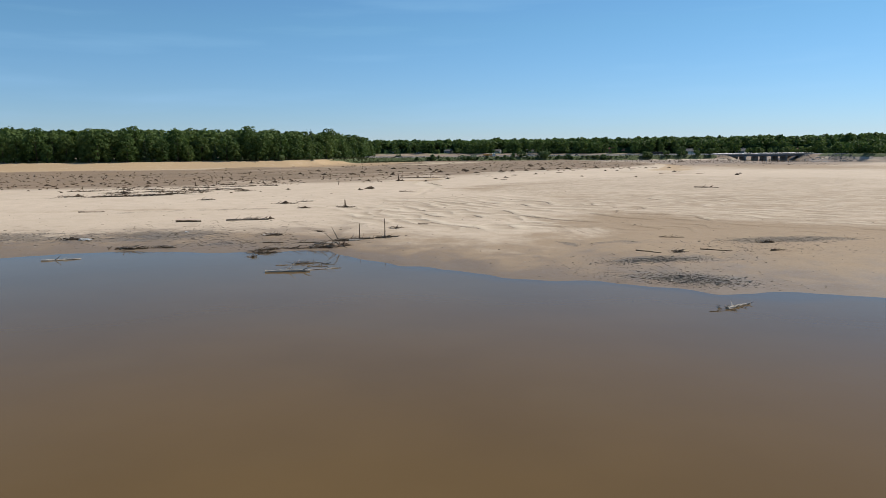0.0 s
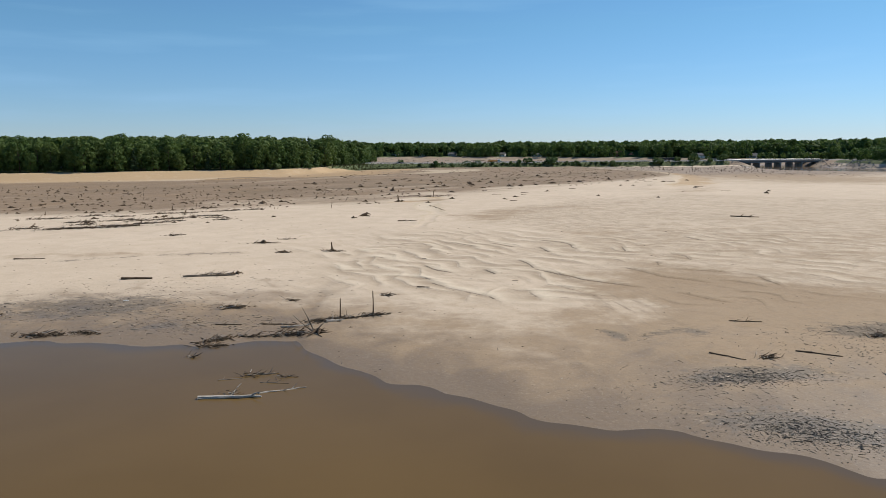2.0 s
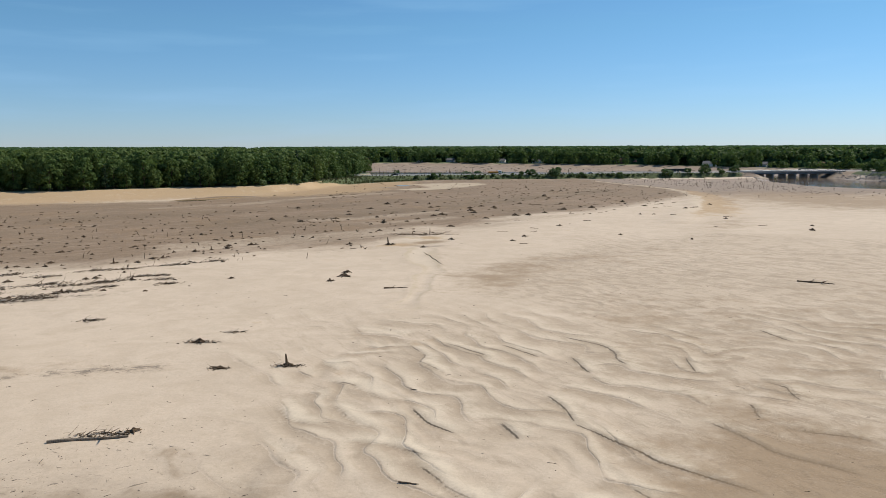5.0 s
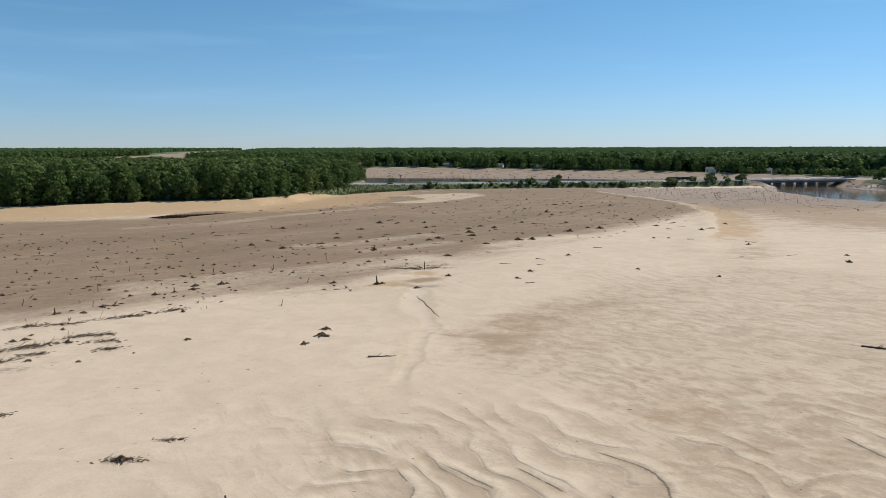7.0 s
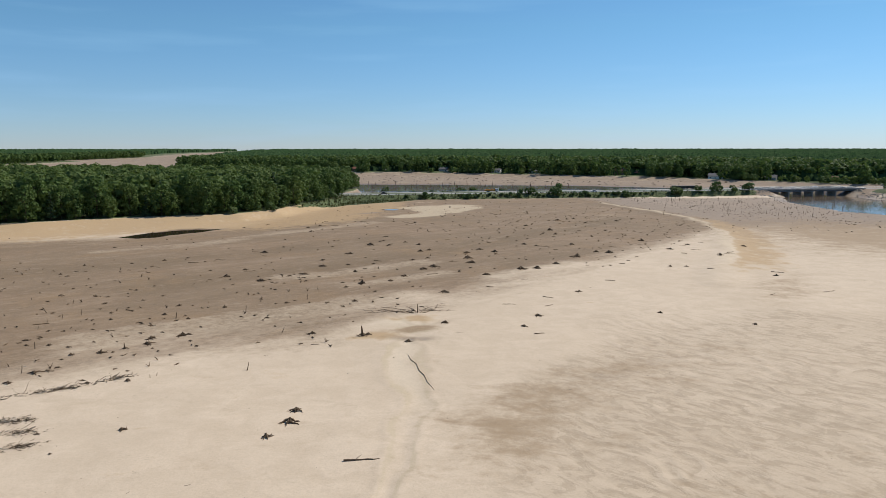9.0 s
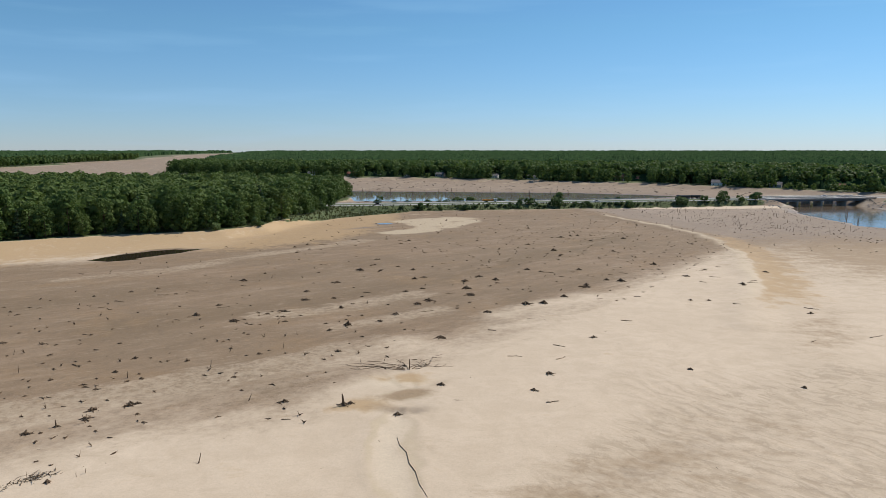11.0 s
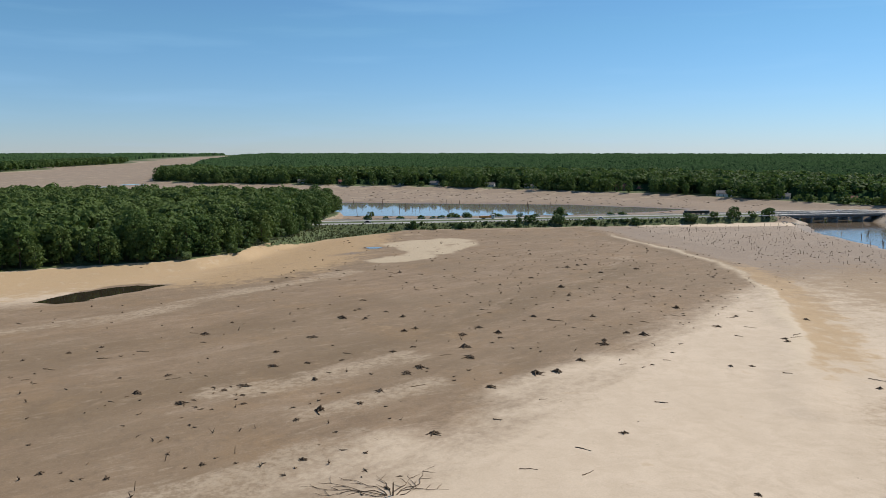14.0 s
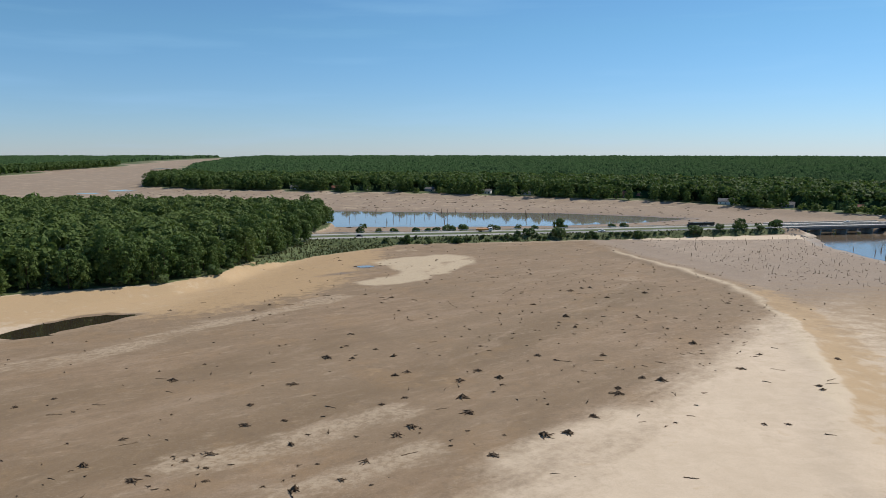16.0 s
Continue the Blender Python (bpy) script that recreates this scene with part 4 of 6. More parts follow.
def forest(name, pts, lobes_of, count, size, kinds, material, label, low=0.8, high=1.1, seed=5):
    """Many tree crowns over ground heights, joined into one mesh of leaf clumps."""
    r = random.Random(seed)
    shapes = [leaf_cloud(r, lobes_of(r), count, size) for _ in range(kinds)]
    z, _ = land(pts[:, 0], pts[:, 1])
    cos, fas, base = [], [], 0
    for (x, y, *_), h in zip(pts, z):
        co, fa = shapes[r.randrange(kinds)]
        a, s = r.uniform(0, 6.28), r.uniform(low, high)
        c, n = math.cos(a) * s * r.uniform(0.9, 1.2), math.sin(a) * s * r.uniform(0.9, 1.2)
        q = np.stack([co[:, 0] * c - co[:, 1] * n + x, co[:, 0] * n + co[:, 1] * c + y, co[:, 2] * s + h], 1)
        cos.append(q)
        fas.append(fa + base)
        base += len(co)
    me = raw_mesh(name, np.concatenate(cos), np.concatenate(fas), material)
    return tagged(new(name, me), label, "forest", kind="stuff")


rim = inner[:, 2] < 34
forest("wood_edge_trees", inner[rim], lambda r: shore_lobes(r, r.uniform(17, 20.5), r.uniform(5.4, 7.0)), 300, 0.95, 8, M_LEAF, "leafy trees standing behind the shore trees", 0.78, 1.06, 9)
forest("woodland", inner[~rim], lambda r: dome_lobes(r, r.uniform(17.5, 21), r.uniform(5.4, 7.2)), 260, 0.85, 12, M_LEAF, "dense broadleaf woodland canopy behind the shore trees", 0.78, 1.08)

# far banks: joined crowns near the water, a lumpy canopy behind
edge_n = scattered(NORTH, -620, 900, 700, 1560, 9.0, 1.0, 4)
edge_n = edge_n[(edge_n[:, 2] < np.where(edge_n[:, 1] > 1420, 90, 260)) & (np.abs(edge_n[:, 0]) < 0.66 * edge_n[:, 1] + 40)]
clear = np.ones(len(edge_n), bool)
HOUSE_SPOTS = [(312, 918), (228, 1015), (246, 1008), (-185, 1208), (-123, 1182), (-84, 1176), (-40, 1162), (6, 1146), (78, 1098), (127, 1070), (352, 868), (398, 822), (436, 806), (462, 784)]
for hx, hy in HOUSE_SPOTS:
    clear &= ~((np.abs(edge_n[:, 0] - hx + (hy - edge_n[:, 1]) * 0.25) < 11) & (edge_n[:, 1] > hy - 34) & (edge_n[:, 1] < hy + 10) & (np.random.RandomState(3).rand(len(edge_n)) < 0.85))
clear &= ~((inside(edge_n[:, 0], edge_n[:, 1], [(345, 838), (378, 792), (440, 765), (470, 790), (400, 850)]) > 0) & (np.random.RandomState(8).rand(len(edge_n)) < 0.8))
edge_n = edge_n[clear]
strip = (edge_n[:, 2] < 20) & (np.random.RandomState(9).rand(len(edge_n)) < 0.75)
lead = edge_n[(edge_n[:, 2] < 20) & strip]
forest("far_shore_trees", lead, lambda r: shore_lobes(r, r.uniform(14, 21), r.uniform(5.0, 7.2)), 260, 1.05, 10, M_LEAF, "broadleaf trees along the far lake shore", 0.7, 1.1, 6)
fringe = scattered(NORTH, -620, 900, 700, 1420, 5.5, -2.0, 18)
fringe = fringe[(fringe[:, 2] < 11) & (np.abs(fringe[:, 0]) < 0.66 * fringe[:, 1] + 40) & (lumps(fringe[:, 0], fringe[:, 1], 30) > 0.3)]
for hx, hy in HOUSE_SPOTS:
    fringe = fringe[np.hypot(fringe[:, 0] - hx, fringe[:, 1] - hy + 16) > 19]
forest("far_shore_thicket", fringe, lambda r: [((r.uniform(-1.4, 1.4), r.uniform(-1.4, 1.4), r.uniform(1.2, 5.0)), (r.uniform(1.6, 2.6), r.uniform(1.2, 2.0))) for _ in range(7)], 46, 0.9, 8, M_LEAF, "bushes and low trees along the far lake shore", 0.7, 1.3, 8)
forest("far_woods", edge_n[edge_n[:, 2] >= 20], lambda r: dome_lobes(r, r.uniform(16.5, 21), r.uniform(5.4, 7.4)), 64, 1.7, 9, M_LEAF, "dense green forest canopy beyond the far shore", 0.75, 1.12, 7)
east_pts = scattered(EAST, 340, 760, 440, 760, 9.5, 4.0, 12)
east_pts = east_pts[((east_pts[:, 1] < near_road(east_pts[:, 0]) - 16) | (east_pts[:, 1] > far_road(east_pts[:, 0]) + 18)) & (east_pts[:, 2] > 5) & (east_pts[:, 0] < 0.66 * east_pts[:, 1] + 30)]
forest("east_bank_trees", east_pts, lambda r: shore_lobes(r, r.uniform(10, 16), r.uniform(4.2, 5.8)), 200, 0.95, 7, M_LEAF, "broadleaf trees on the bank beside the river", 0.6, 1.05, 13)
west_pts = scattered(WEST, -1700, -880, 1150, 2700, 14.0, 1.0, 14)
west_pts = west_pts[(west_pts[:, 2] < 90) & (west_pts[:, 0] > -0.72 * west_pts[:, 1])]
forest("west_shore_trees", west_pts, lambda r: broadleaf_lobes(r, r.uniform(16, 20), r.uniform(6.0, 8.0), 0.25), 60, 2.4, 5, M_LEAF, "forest edge along the far side of the drained lake arm", 0.8, 1.1, 15)


def canopy(name, poly, inset, near, label, seed):
    """The top of a far forest as a sheet of crown-sized lumps, on rings round the middle of the place."""
    ang = np.radians(np.linspace(-36, 36, 900))
    rad = grow(near, 4990, 6.0, 1.011)
    A, R = np.meshgrid(ang, rad)
    r = np.random.RandomState(seed)
    X = R * np.sin(A) + r.uniform(-1, 1, A.shape) * R * 0.0006
    Y = R * np.cos(A)
    d = inside(X, Y, poly)
    sunk = 6.0 * (1 - step(d, inset - 30, inset + 30)) * ((Y < 1500) & (X > -700))
    inset = 34.0 if inset > 100 else inset
    crowns = np.maximum.reduce([lumps(X, Y, 8.0), lumps(X + 31, Y + 17, 11.0) * 0.95, lumps(X - 11, Y + 47, 6.0) * 0.9])
    Z = 7.0 + crowns * 15.0 + (lumps(X, Y, 90) - 0.5) * 6 + r.uniform(-0.9, 0.9, A.shape)
    Z = np.where(d > inset, Z - sunk + 22.0 * step(np.hypot(X, Y), 1500, 5000), 3.0)
    co = np.stack([X.ravel(), Y.ravel(), Z.ravel()], 1)
    ny, nx = A.shape
    i = np.arange(nx * ny).reshape(ny, nx)
    quads = np.stack([i[:-1, :-1].ravel(), i[:-1, 1:].ravel(), i[1:, 1:].ravel(), i[1:, :-1].ravel()], 1)
    ok = ((d - inset).ravel()[quads] > -8).any(1)
    quads = quads[ok]
    used, quads = np.unique(quads, return_inverse=True)
    return tagged(new(name, raw_mesh(name, co[used], quads.reshape(-1, 4), M_CANOPY)), label, "forest", kind="stuff")


def canopy_material():
    s = Shade("far_canopy", 0.9).world_space()
    col = s.mix(s.ridge(s.noise(0.09, 6), 0.35, 0.68), (0.022, 0.044, 0.021), (0.05, 0.082, 0.035))
    col = s.mix(s.ridge(s.noise(0.012, 4), 0.4, 0.7, 0.5), col, (0.03, 0.065, 0.022))
    s.paint(col)
    s.p.inputs["Specular IOR Level"].default_value = 0.0
    return s.bump(s.noise(0.25, 5), 1.0, 2.0).mat


M_CANOPY = canopy_material()
canopy("north_forest_canopy", NORTH, 235, 880, "unbroken green forest canopy reaching the horizon", 31)
canopy("west_forest_canopy", WEST, 70, 1100, "green forest beyond the drained lake arm", 32)
south_pts = scattered(SOUTH, -420, 420, -560, -380, 12.0, 2.0, 16)
forest("south_shore_trees", south_pts, lambda r: broadleaf_lobes(r, r.uniform(16, 20), r.uniform(6.0, 7.0), 0.25), 22, 3.0, 4, M_LEAF, "broadleaf trees on the opposite lake shore", 0.8, 1.1, 17)


# ---- road and bridges ----
def ribbon(name, centre, half, z, x0, x1, material, label, stepx=6.0):
    xs = np.arange(x0, x1 + stepx, stepx)
    co, fa = [], []
    for i, x in enumerate(xs):
        for s, lift in ((-half, 0.0), (-half * 0.98, 0.12), (half * 0.98, 0.12), (half, 0.0)):
            co.append((x - s * 0.19, centre(x) + s, z + lift))
        if i:
            b = 4 * i
            fa += [(b - 4 + k, b + k, b + k + 1, b - 3 + k) for k in range(3)]
    return tagged(new(name, raw_mesh(name, np.array(co), np.array(fa), material)), label, "road", kind="structure")


ROAD_Z = 4.62
for name, centre in (("road_1", near_road), ("road_2", far_road)):
    for x0, x1 in ((-600, 252), (348, 1200)):
        ribbon(name, centre, 3.9, ROAD_Z - 0.1, x0, x1, M_ROAD, "pale concrete highway carriageway on a causeway")


def guard_rail(centre, offset, x0, x1):
    rail = thing("guard_rail", "galvanised steel guard rail beside the highway", "guard rail", "guard rails")
    bm = bmesh.new()
    for a, b in zip(np.arange(x0, x1, 8.0), np.arange(x0 + 8, x1 + 8, 8.0)):
        tube(bm, [(a, centre(a) + offset, ROAD_Z + 0.62), (b, centre(b) + offset, ROAD_Z + 0.62)], [0.16, 0.16], 4)
    part("rail", bm, M_RAIL, rail)
    post = bmesh.new()
    box(post, -0.09, 0.09, -0.09, 0.09, -0.3, 0.7)
    me = bpy.data.meshes.new("rail_post")
    post.to_mesh(me)
    post.free()
    me.materials.append(M_GREYWOOD)
    for x in np.arange(x0 + 1, x1, 8.0):
        p = part("post", me, M_GREYWOOD, rail)
        p.location = (x, centre(x) + offset + 0.2, ROAD_Z)


guard_rail(near_road, -5.2, 60, 252)
guard_rail(far_road, 5.4, -70, 252)


def road_bridge(centre, label):
    """A girder bridge over the river: deck, parapets, girders, wall piers and sloped abutments."""
    bridge = thing("road_bridge", label, "bridge", "highway bridges")
    x0, x1 = 252.0, 348.0
    turn = Matrix.Translation((300, centre(300), 0)) @ Matrix.Rotation(math.atan(0.195), 4, "Z")
    bridge.matrix_basis = turn
    half, w = 49.5, 5.6
    part("deck", box(bmesh.new(), -half, half, -w, w, 4.25, 4.72, 0.04), M_CONCRETE, bridge)
    for y in (-w, w):
        bm = bmesh.new()
        box(bm, -half, half, y - 0.18, y + 0.18, 4.725, 5.35, 0.04)
        wall = part("parapet", bm, M_CONCRETE, bridge)
        rail = bmesh.new()
        tube(rail, [(-half, y, 5.62), (half, y, 5.62)], [0.07, 0.07], 6)
        part("railing", rail, M_RAIL, wall)
    for y in (-4.4, -1.5, 1.5, 4.4):
        bm = bmesh.new()
        box(bm, -half + 1.5, half - 1.5, y - 0.06, y + 0.06, 2.95, 4.245)
        box(bm, -half + 1.5, half - 1.5, y - 0.24, y + 0.24, 2.87, 2.949)
        part("girder", bm, M_STEEL, bridge)
    for x in (-20.5, 1.0, 22.5):
        bm = bmesh.new()
        box(bm, x - 0.55, x + 0.55, -w + 0.6, w - 0.6, -4.5, 2.2, 0.2)
        pier = part("pier", bm, M_PIER, bridge)
        cap = bmesh.new()
        box(cap, x - 0.8, x + 0.8, -w + 0.1, w - 0.1, 2.21, 2.868, 0.06)
        part("pier_cap", cap, M_CONCRETE, pier)
    for s in (-1, 1):
        bm = bmesh.new()
        xa, xb = s * (half - 2.0), s * (half + 3)
        box(bm, min(xa, xb), max(xa, xb), -w - 0.6, w + 0.6, -3.0, 4.2, 0.05)
        part("abutment", bm, M_CONCRETE, bridge)
    return bridge


road_bridge(near_road, "concrete and steel girder highway bridge over the river")
road_bridge(far_road, "second parallel girder highway bridge over the river")

# concrete slope below the bridge end, and broken stone on the other bank
srnd = random.Random(5)


def stone_mesh(rnd):
    bm = bmesh.new()
    bmesh.ops.create_icosphere(bm, subdivisions=1, radius=0.5)
    for v in bm.verts:
        v.co = v.co * rnd.uniform(0.7, 1.25)
        v.co.z *= 0.7
    me = bpy.data.meshes.new("stone")
    bm.to_mesh(me)
    bm.free()
    me.materials.append(M_STONE)
    return me


STONES = [stone_mesh(srnd) for _ in range(5)]


def riprap(label, spots, count):
    bank = thing("riprap", label, "riprap", "stone slopes at the bridge")
    for _ in range(count):
        ax, ay, bx, by = srnd.choice(spots)
        x, y = srnd.uniform(ax, bx), srnd.uniform(ay, by)
        s = part("stone", srnd.choice(STONES), M_STONE, bank)
        k = srnd.uniform(0.5, 1.3)
        s.matrix_basis = Matrix.Translation((x, y, height(x, y) + 0.1 * k)) @ Euler((srnd.uniform(-0.4, 0.4), srnd.uniform(-0.4, 0.4), srnd.uniform(0, 6.3))).to_matrix().to_4x4() @ Matrix.Diagonal((k * 1.2, k, k, 1))


riprap("slope of broken grey stone below the bridge end", [(334, 640, 347, 690), (338, 618, 352, 650)], 280)
riprap("pale broken stone round the causeway end", [(247, 652, 262, 690)], 110)


# ---- vehicles on the highway ----
def wheel(parent, x, y, r, w=0.28):
    bm = bmesh.new()
    tube(bm, [(x, y - w / 2, r), (x, y + w / 2, r)], [r, r], 14)
    tyre = part("wheel", bm, M_TYRE, parent)
    rim = bmesh.new()
    tube(rim, [(x, y - w / 2 - 0.02, r), (x, y + w / 2 + 0.02, r)], [r * 0.55, r * 0.55], 10)
    part("rim", rim, M_RAIL, tyre)


def car(x, centre, offset, paint, label, heading=1):
    v = thing("car", label, "car", "vehicles on the highway")
    v.matrix_basis = Matrix.Translation((x, centre(x) + offset, ROAD_Z + 0.03)) @ Matrix.Rotation(math.atan(0.195) + (0 if heading > 0 else math.pi), 4, "Z")
    body = bmesh.new()
    box(body, -2.3, 2.3, -0.9, 0.9, 0.3, 0.92, 0.16)
    part("body", body, paint, v)
    top = bmesh.new()
    box(top, -1.5, 0.9, -0.78, 0.78, 0.925, 1.48, 0.2)
    cabin = part("cabin", top, M_GLASS, v)
    roof = bmesh.new()
    box(roof, -1.2, 0.55, -0.66, 0.66, 1.485, 1.53, 0.02)
    part("roof", roof, paint, cabin)
    for a in (-1.4, 1.4):
        for b in (-0.82, 0.82):
            wheel(v, a, b, 0.33, 0.22)
    return v


def truck(x, centre, offset):
    v = thing("truck", "dark tractor truck pulling two black trailers along the highway", "truck", "vehicles on the highway")
    v.matrix_basis = Matrix.Translation((x, centre(x) + offset, ROAD_Z + 0.03)) @ Matrix.Rotation(math.atan(0.195) + math.pi, 4, "Z")
    cab = bmesh.new()
    box(cab, 5.4, 8.0, -1.2, 1.2, 0.7, 3.1, 0.12)
    box(cab, 8.0, 9.2, -1.0, 1.0, 0.7, 1.7, 0.1)
    part("cab", cab, M_BLACK, v)
    glass = bmesh.new()
    box(glass, 7.98, 8.04, -1.0, 1.0, 1.9, 2.8)
    part("windscreen", glass, M_GLASS, v)
    for a, b in ((-3.2, 5.0), (-11.5, -4.0)):
        t = bmesh.new()
        box(t, a, b, -1.25, 1.25, 1.0, 2.9, 0.08)
        part("trailer", t, M_BLACK, v)
    for a in (8.3, 6.0, 4.4, -2.4, -1.2, -5.2, -9.4, -10.6):
        for b in (-1.0, 1.0):
            wheel(v, a, b, 0.5)
    return v


truck(196, far_road, -1.5)
car(-40, near_road, 1.8, M_BLACK, "black saloon car driving on the highway")
car(118, near_road, -1.6, M_WHITE, "white car driving on the highway", -1)
car(318, far_road, 1.0, M_WHITE, "white car crossing the bridge", -1)


def work_truck(x, centre, offset):
    v = thing("work_truck", "orange road maintenance truck parked on the highway shoulder", "truck", "vehicles on the highway")
    v.matrix_basis = Matrix.Translation((x, centre(x) + offset, ROAD_Z + 0.03)) @ Matrix.Rotation(math.atan(0.195), 4, "Z")
    part("bed", box(bmesh.new(), -6.5, 1.8, -1.2, 1.2, 0.8, 2.0, 0.08), M_ORANGE, v)
    part("cab", box(bmesh.new(), 2.0, 4.4, -1.15, 1.15, 0.6, 2.7, 0.15), M_WHITE, v)
    part("window", box(bmesh.new(), 2.4, 4.0, -1.17, 1.17, 1.7, 2.4), M_GLASS, v)
    for a in (3.2, -3.0, -4.3):
        for b in (-1.0, 1.0):
            wheel(v, a, b, 0.48)


work_truck(41, far_road, -3.0)


# ---- houses on the far shore ----
def house(x, y, w, d, h, turn, wall, roof, label, group="houses on the far shore"):
    home = thing("house", label, "house", group)
    home.matrix_basis = Matrix.Translation((x, y, height(x, y) - 0.2)) @ Matrix.Rotation(radians(turn), 4, "Z")
    bm = bmesh.new()
    box(bm, -w / 2, w / 2, -d / 2, d / 2, 0, h)
    rise = d * 0.28
    for s in (-1, 1):
        a, b, c = (bm.verts.new(p) for p in ((s * w / 2, -d / 2, h), (s * w / 2, d / 2, h), (s * w / 2, 0, h + rise)))
        bm.faces.new((a, b, c) if s > 0 else (b, a, c))
    part("wall", bm, wall, home)
    bm = bmesh.new()
    for s in (-1, 1):
        edge = [(-w / 2 - 0.5, s * (d / 2 + 0.6), h - 0.3), (w / 2 + 0.5, s * (d / 2 + 0.6), h - 0.3), (w / 2 + 0.5, 0, h + rise + 0.05), (-w / 2 - 0.5, 0, h + rise + 0.05)]
        lower = [bm.verts.new(p) for p in edge]
        upper = [bm.verts.new((p[0], p[1], p[2] + 0.25)) for p in edge]
        bm.faces.new(lower)
        bm.faces.new(upper[::-1])
        for k in range(4):
            bm.faces.new((lower[k], upper[k], upper[(k + 1) % 4], lower[(k + 1) % 4]))
    bmesh.ops.recalc_face_normals(bm, faces=bm.faces[:])
    top = part("roof", bm, roof, home)
    part("chimney", box(bmesh.new(), w * 0.2, w * 0.2 + 0.8, 0.5, 1.3, h, h + rise + 1.2), M_STONE, top)
    n = max(2, int(w / 4))
    for k in range(n):
        cx = -w / 2 + w * (k + 0.5) / n
        if k == n // 2:
            part("door", box(bmesh.new(), cx - 0.5, cx + 0.5, -d / 2 - 0.06, -d / 2 + 0.02, 0.2, 2.3), M_GREYSIDE, home)
            continue
        pane = part("window", box(bmesh.new(), cx - 0.8, cx + 0.8, -d / 2 - 0.05, -d / 2 + 0.02, 1.0, 2.3), M_GLASS, home)
        frame_mesh = bmesh.new()
        for q in ((-0.95, -0.82, 0.88, 2.42), (0.82, 0.95, 0.88, 2.42), (-0.82, 0.82, 0.88, 0.99), (-0.82, 0.82, 2.31, 2.42)):
            box(frame_mesh, cx + q[0], cx + q[1], -d / 2 - 0.09, -d / 2 - 0.001, q[2], q[3])
        part("window_frame", frame_mesh, M_WHITE, pane)
    return home


LOOKS = {"white": (M_WHITE, M_ROOF, "white lakeside house with a grey gable roof"), "brown": (M_BROWN, M_ROOFRED, "brown lakeside house with a red-brown roof"), "grey": (M_GREYSIDE, M_ROOF, "grey lakeside cottage with a dark roof")}
for (x, y), w, d, h, turn, look_key in zip(HOUSE_SPOTS, (15, 14, 11, 12, 13, 12, 11, 12, 12, 14, 11, 11, 12, 11), (10, 10, 8, 8, 9, 8, 8, 8, 8, 9, 9, 9, 8, 9), (3.4, 5.2, 3.4, 3.2, 3.4, 3.2, 3.2, 3.2, 3.4, 3.6, 3.2, 3.4, 3.2, 3.2),
                                           (-28, -20, -10, -15, -8, -20, -12, -25, -20, -22, -35, -25, -15, -10), ("white", "brown", "brown", "white", "brown", "white", "white", "grey", "white", "white", "grey", "brown", "white", "grey")):
    wall, roof, label = LOOKS[look_key]
    house(x, y, w, d, h, turn, wall, roof, label)

# ---- bushes ----
for x, y, s in [(-9, 613, 1.7), (4, 612, 1.1), (21, 616, 2.0), (67, 635, 1.9), (60, 633, 1.2), (86, 634, 2.3), (141, 643, 2.0), (183, 655, 2.4), (202, 662, 1.7), (217, 665, 2.1), (231, 667, 1.5), (244, 672, 2.4)]:
    shrub(x, y, s * 1.05, "green willow bush on the causeway bank", "bushes along the causeway")
for x, y, s in [(-44, 684, 2.0), (-32, 683, 1.2), (-21, 683, 1.5), (-6, 686, 1.6), (2, 688, 1.3), (8, 688, 1.9), (18, 688, 2.3), (28, 690, 2.1), (48, 696, 1.7), (53, 697, 1.5), (69, 703, 1.3), (81, 703, 1.4), (99, 706, 2.8), (104, 706, 1.8), (140, 712, 1.6), (150, 714, 1.8)]:
    shrub(x, y, s * 1.0, "dark green bush beside the pond", "bushes beside the pond")
for _ in range(70):
    x = rng.triangular(-70, 248, 120)
    shrub(x, near_road(x) - rng.uniform(8.5, 14 - 3 * (x > 120)), rng.uniform(0.4, 1.0), "low green bush on the causeway bank", "bushes along the causeway")
for x, y, s in [(-100, 458, 1.3), (-112, 455, 1.0), (-86, 478, 1.4), (-84, 498, 1.5), (-80, 515, 1.2), (-76, 532, 1.6), (-72, 552, 1.4), (-68, 575, 1.6), (-92, 472, 1.0)]:
    shrub(x - 3, y + 3, s * 1.1, "low leafy bush at the edge of the woods", "bushes at the wood's edge")


def blades(name, pts, tall, material, label):
    co, fa = [], []
    for x, y in pts:
        z = height(x, y) if len(pts) < 50 else 0
        a, b = rng.uniform(0, 6.28), rng.uniform(0.25, 0.5)
        h = tall * rng.uniform(0.6, 1.2)
        dx, dy = math.cos(a) * b, math.sin(a) * b
        lx, ly = rng.uniform(-0.3, 0.3), rng.uniform(-0.3, 0.3)
        n = len(co)
        co += [(x - dx, y - dy, z - 0.1), (x + dx, y + dy, z - 0.1), (x + dx * 0.5 + lx, y + dy * 0.5 + ly, z + h), (x - dx * 0.8 + lx, y - dy * 0.8 + ly, z + h * 0.85)]
        fa.append((n, n + 1, n + 2, n + 3))
    co = np.array(co)
    ground_z, _ = land(co[::4, 0], co[::4, 1])
    co[:, 2] += np.repeat(ground_z, 4)
    return tagged(new(name, raw_mesh(name, co, np.array(fa), material)), label, "grass", kind="stuff")


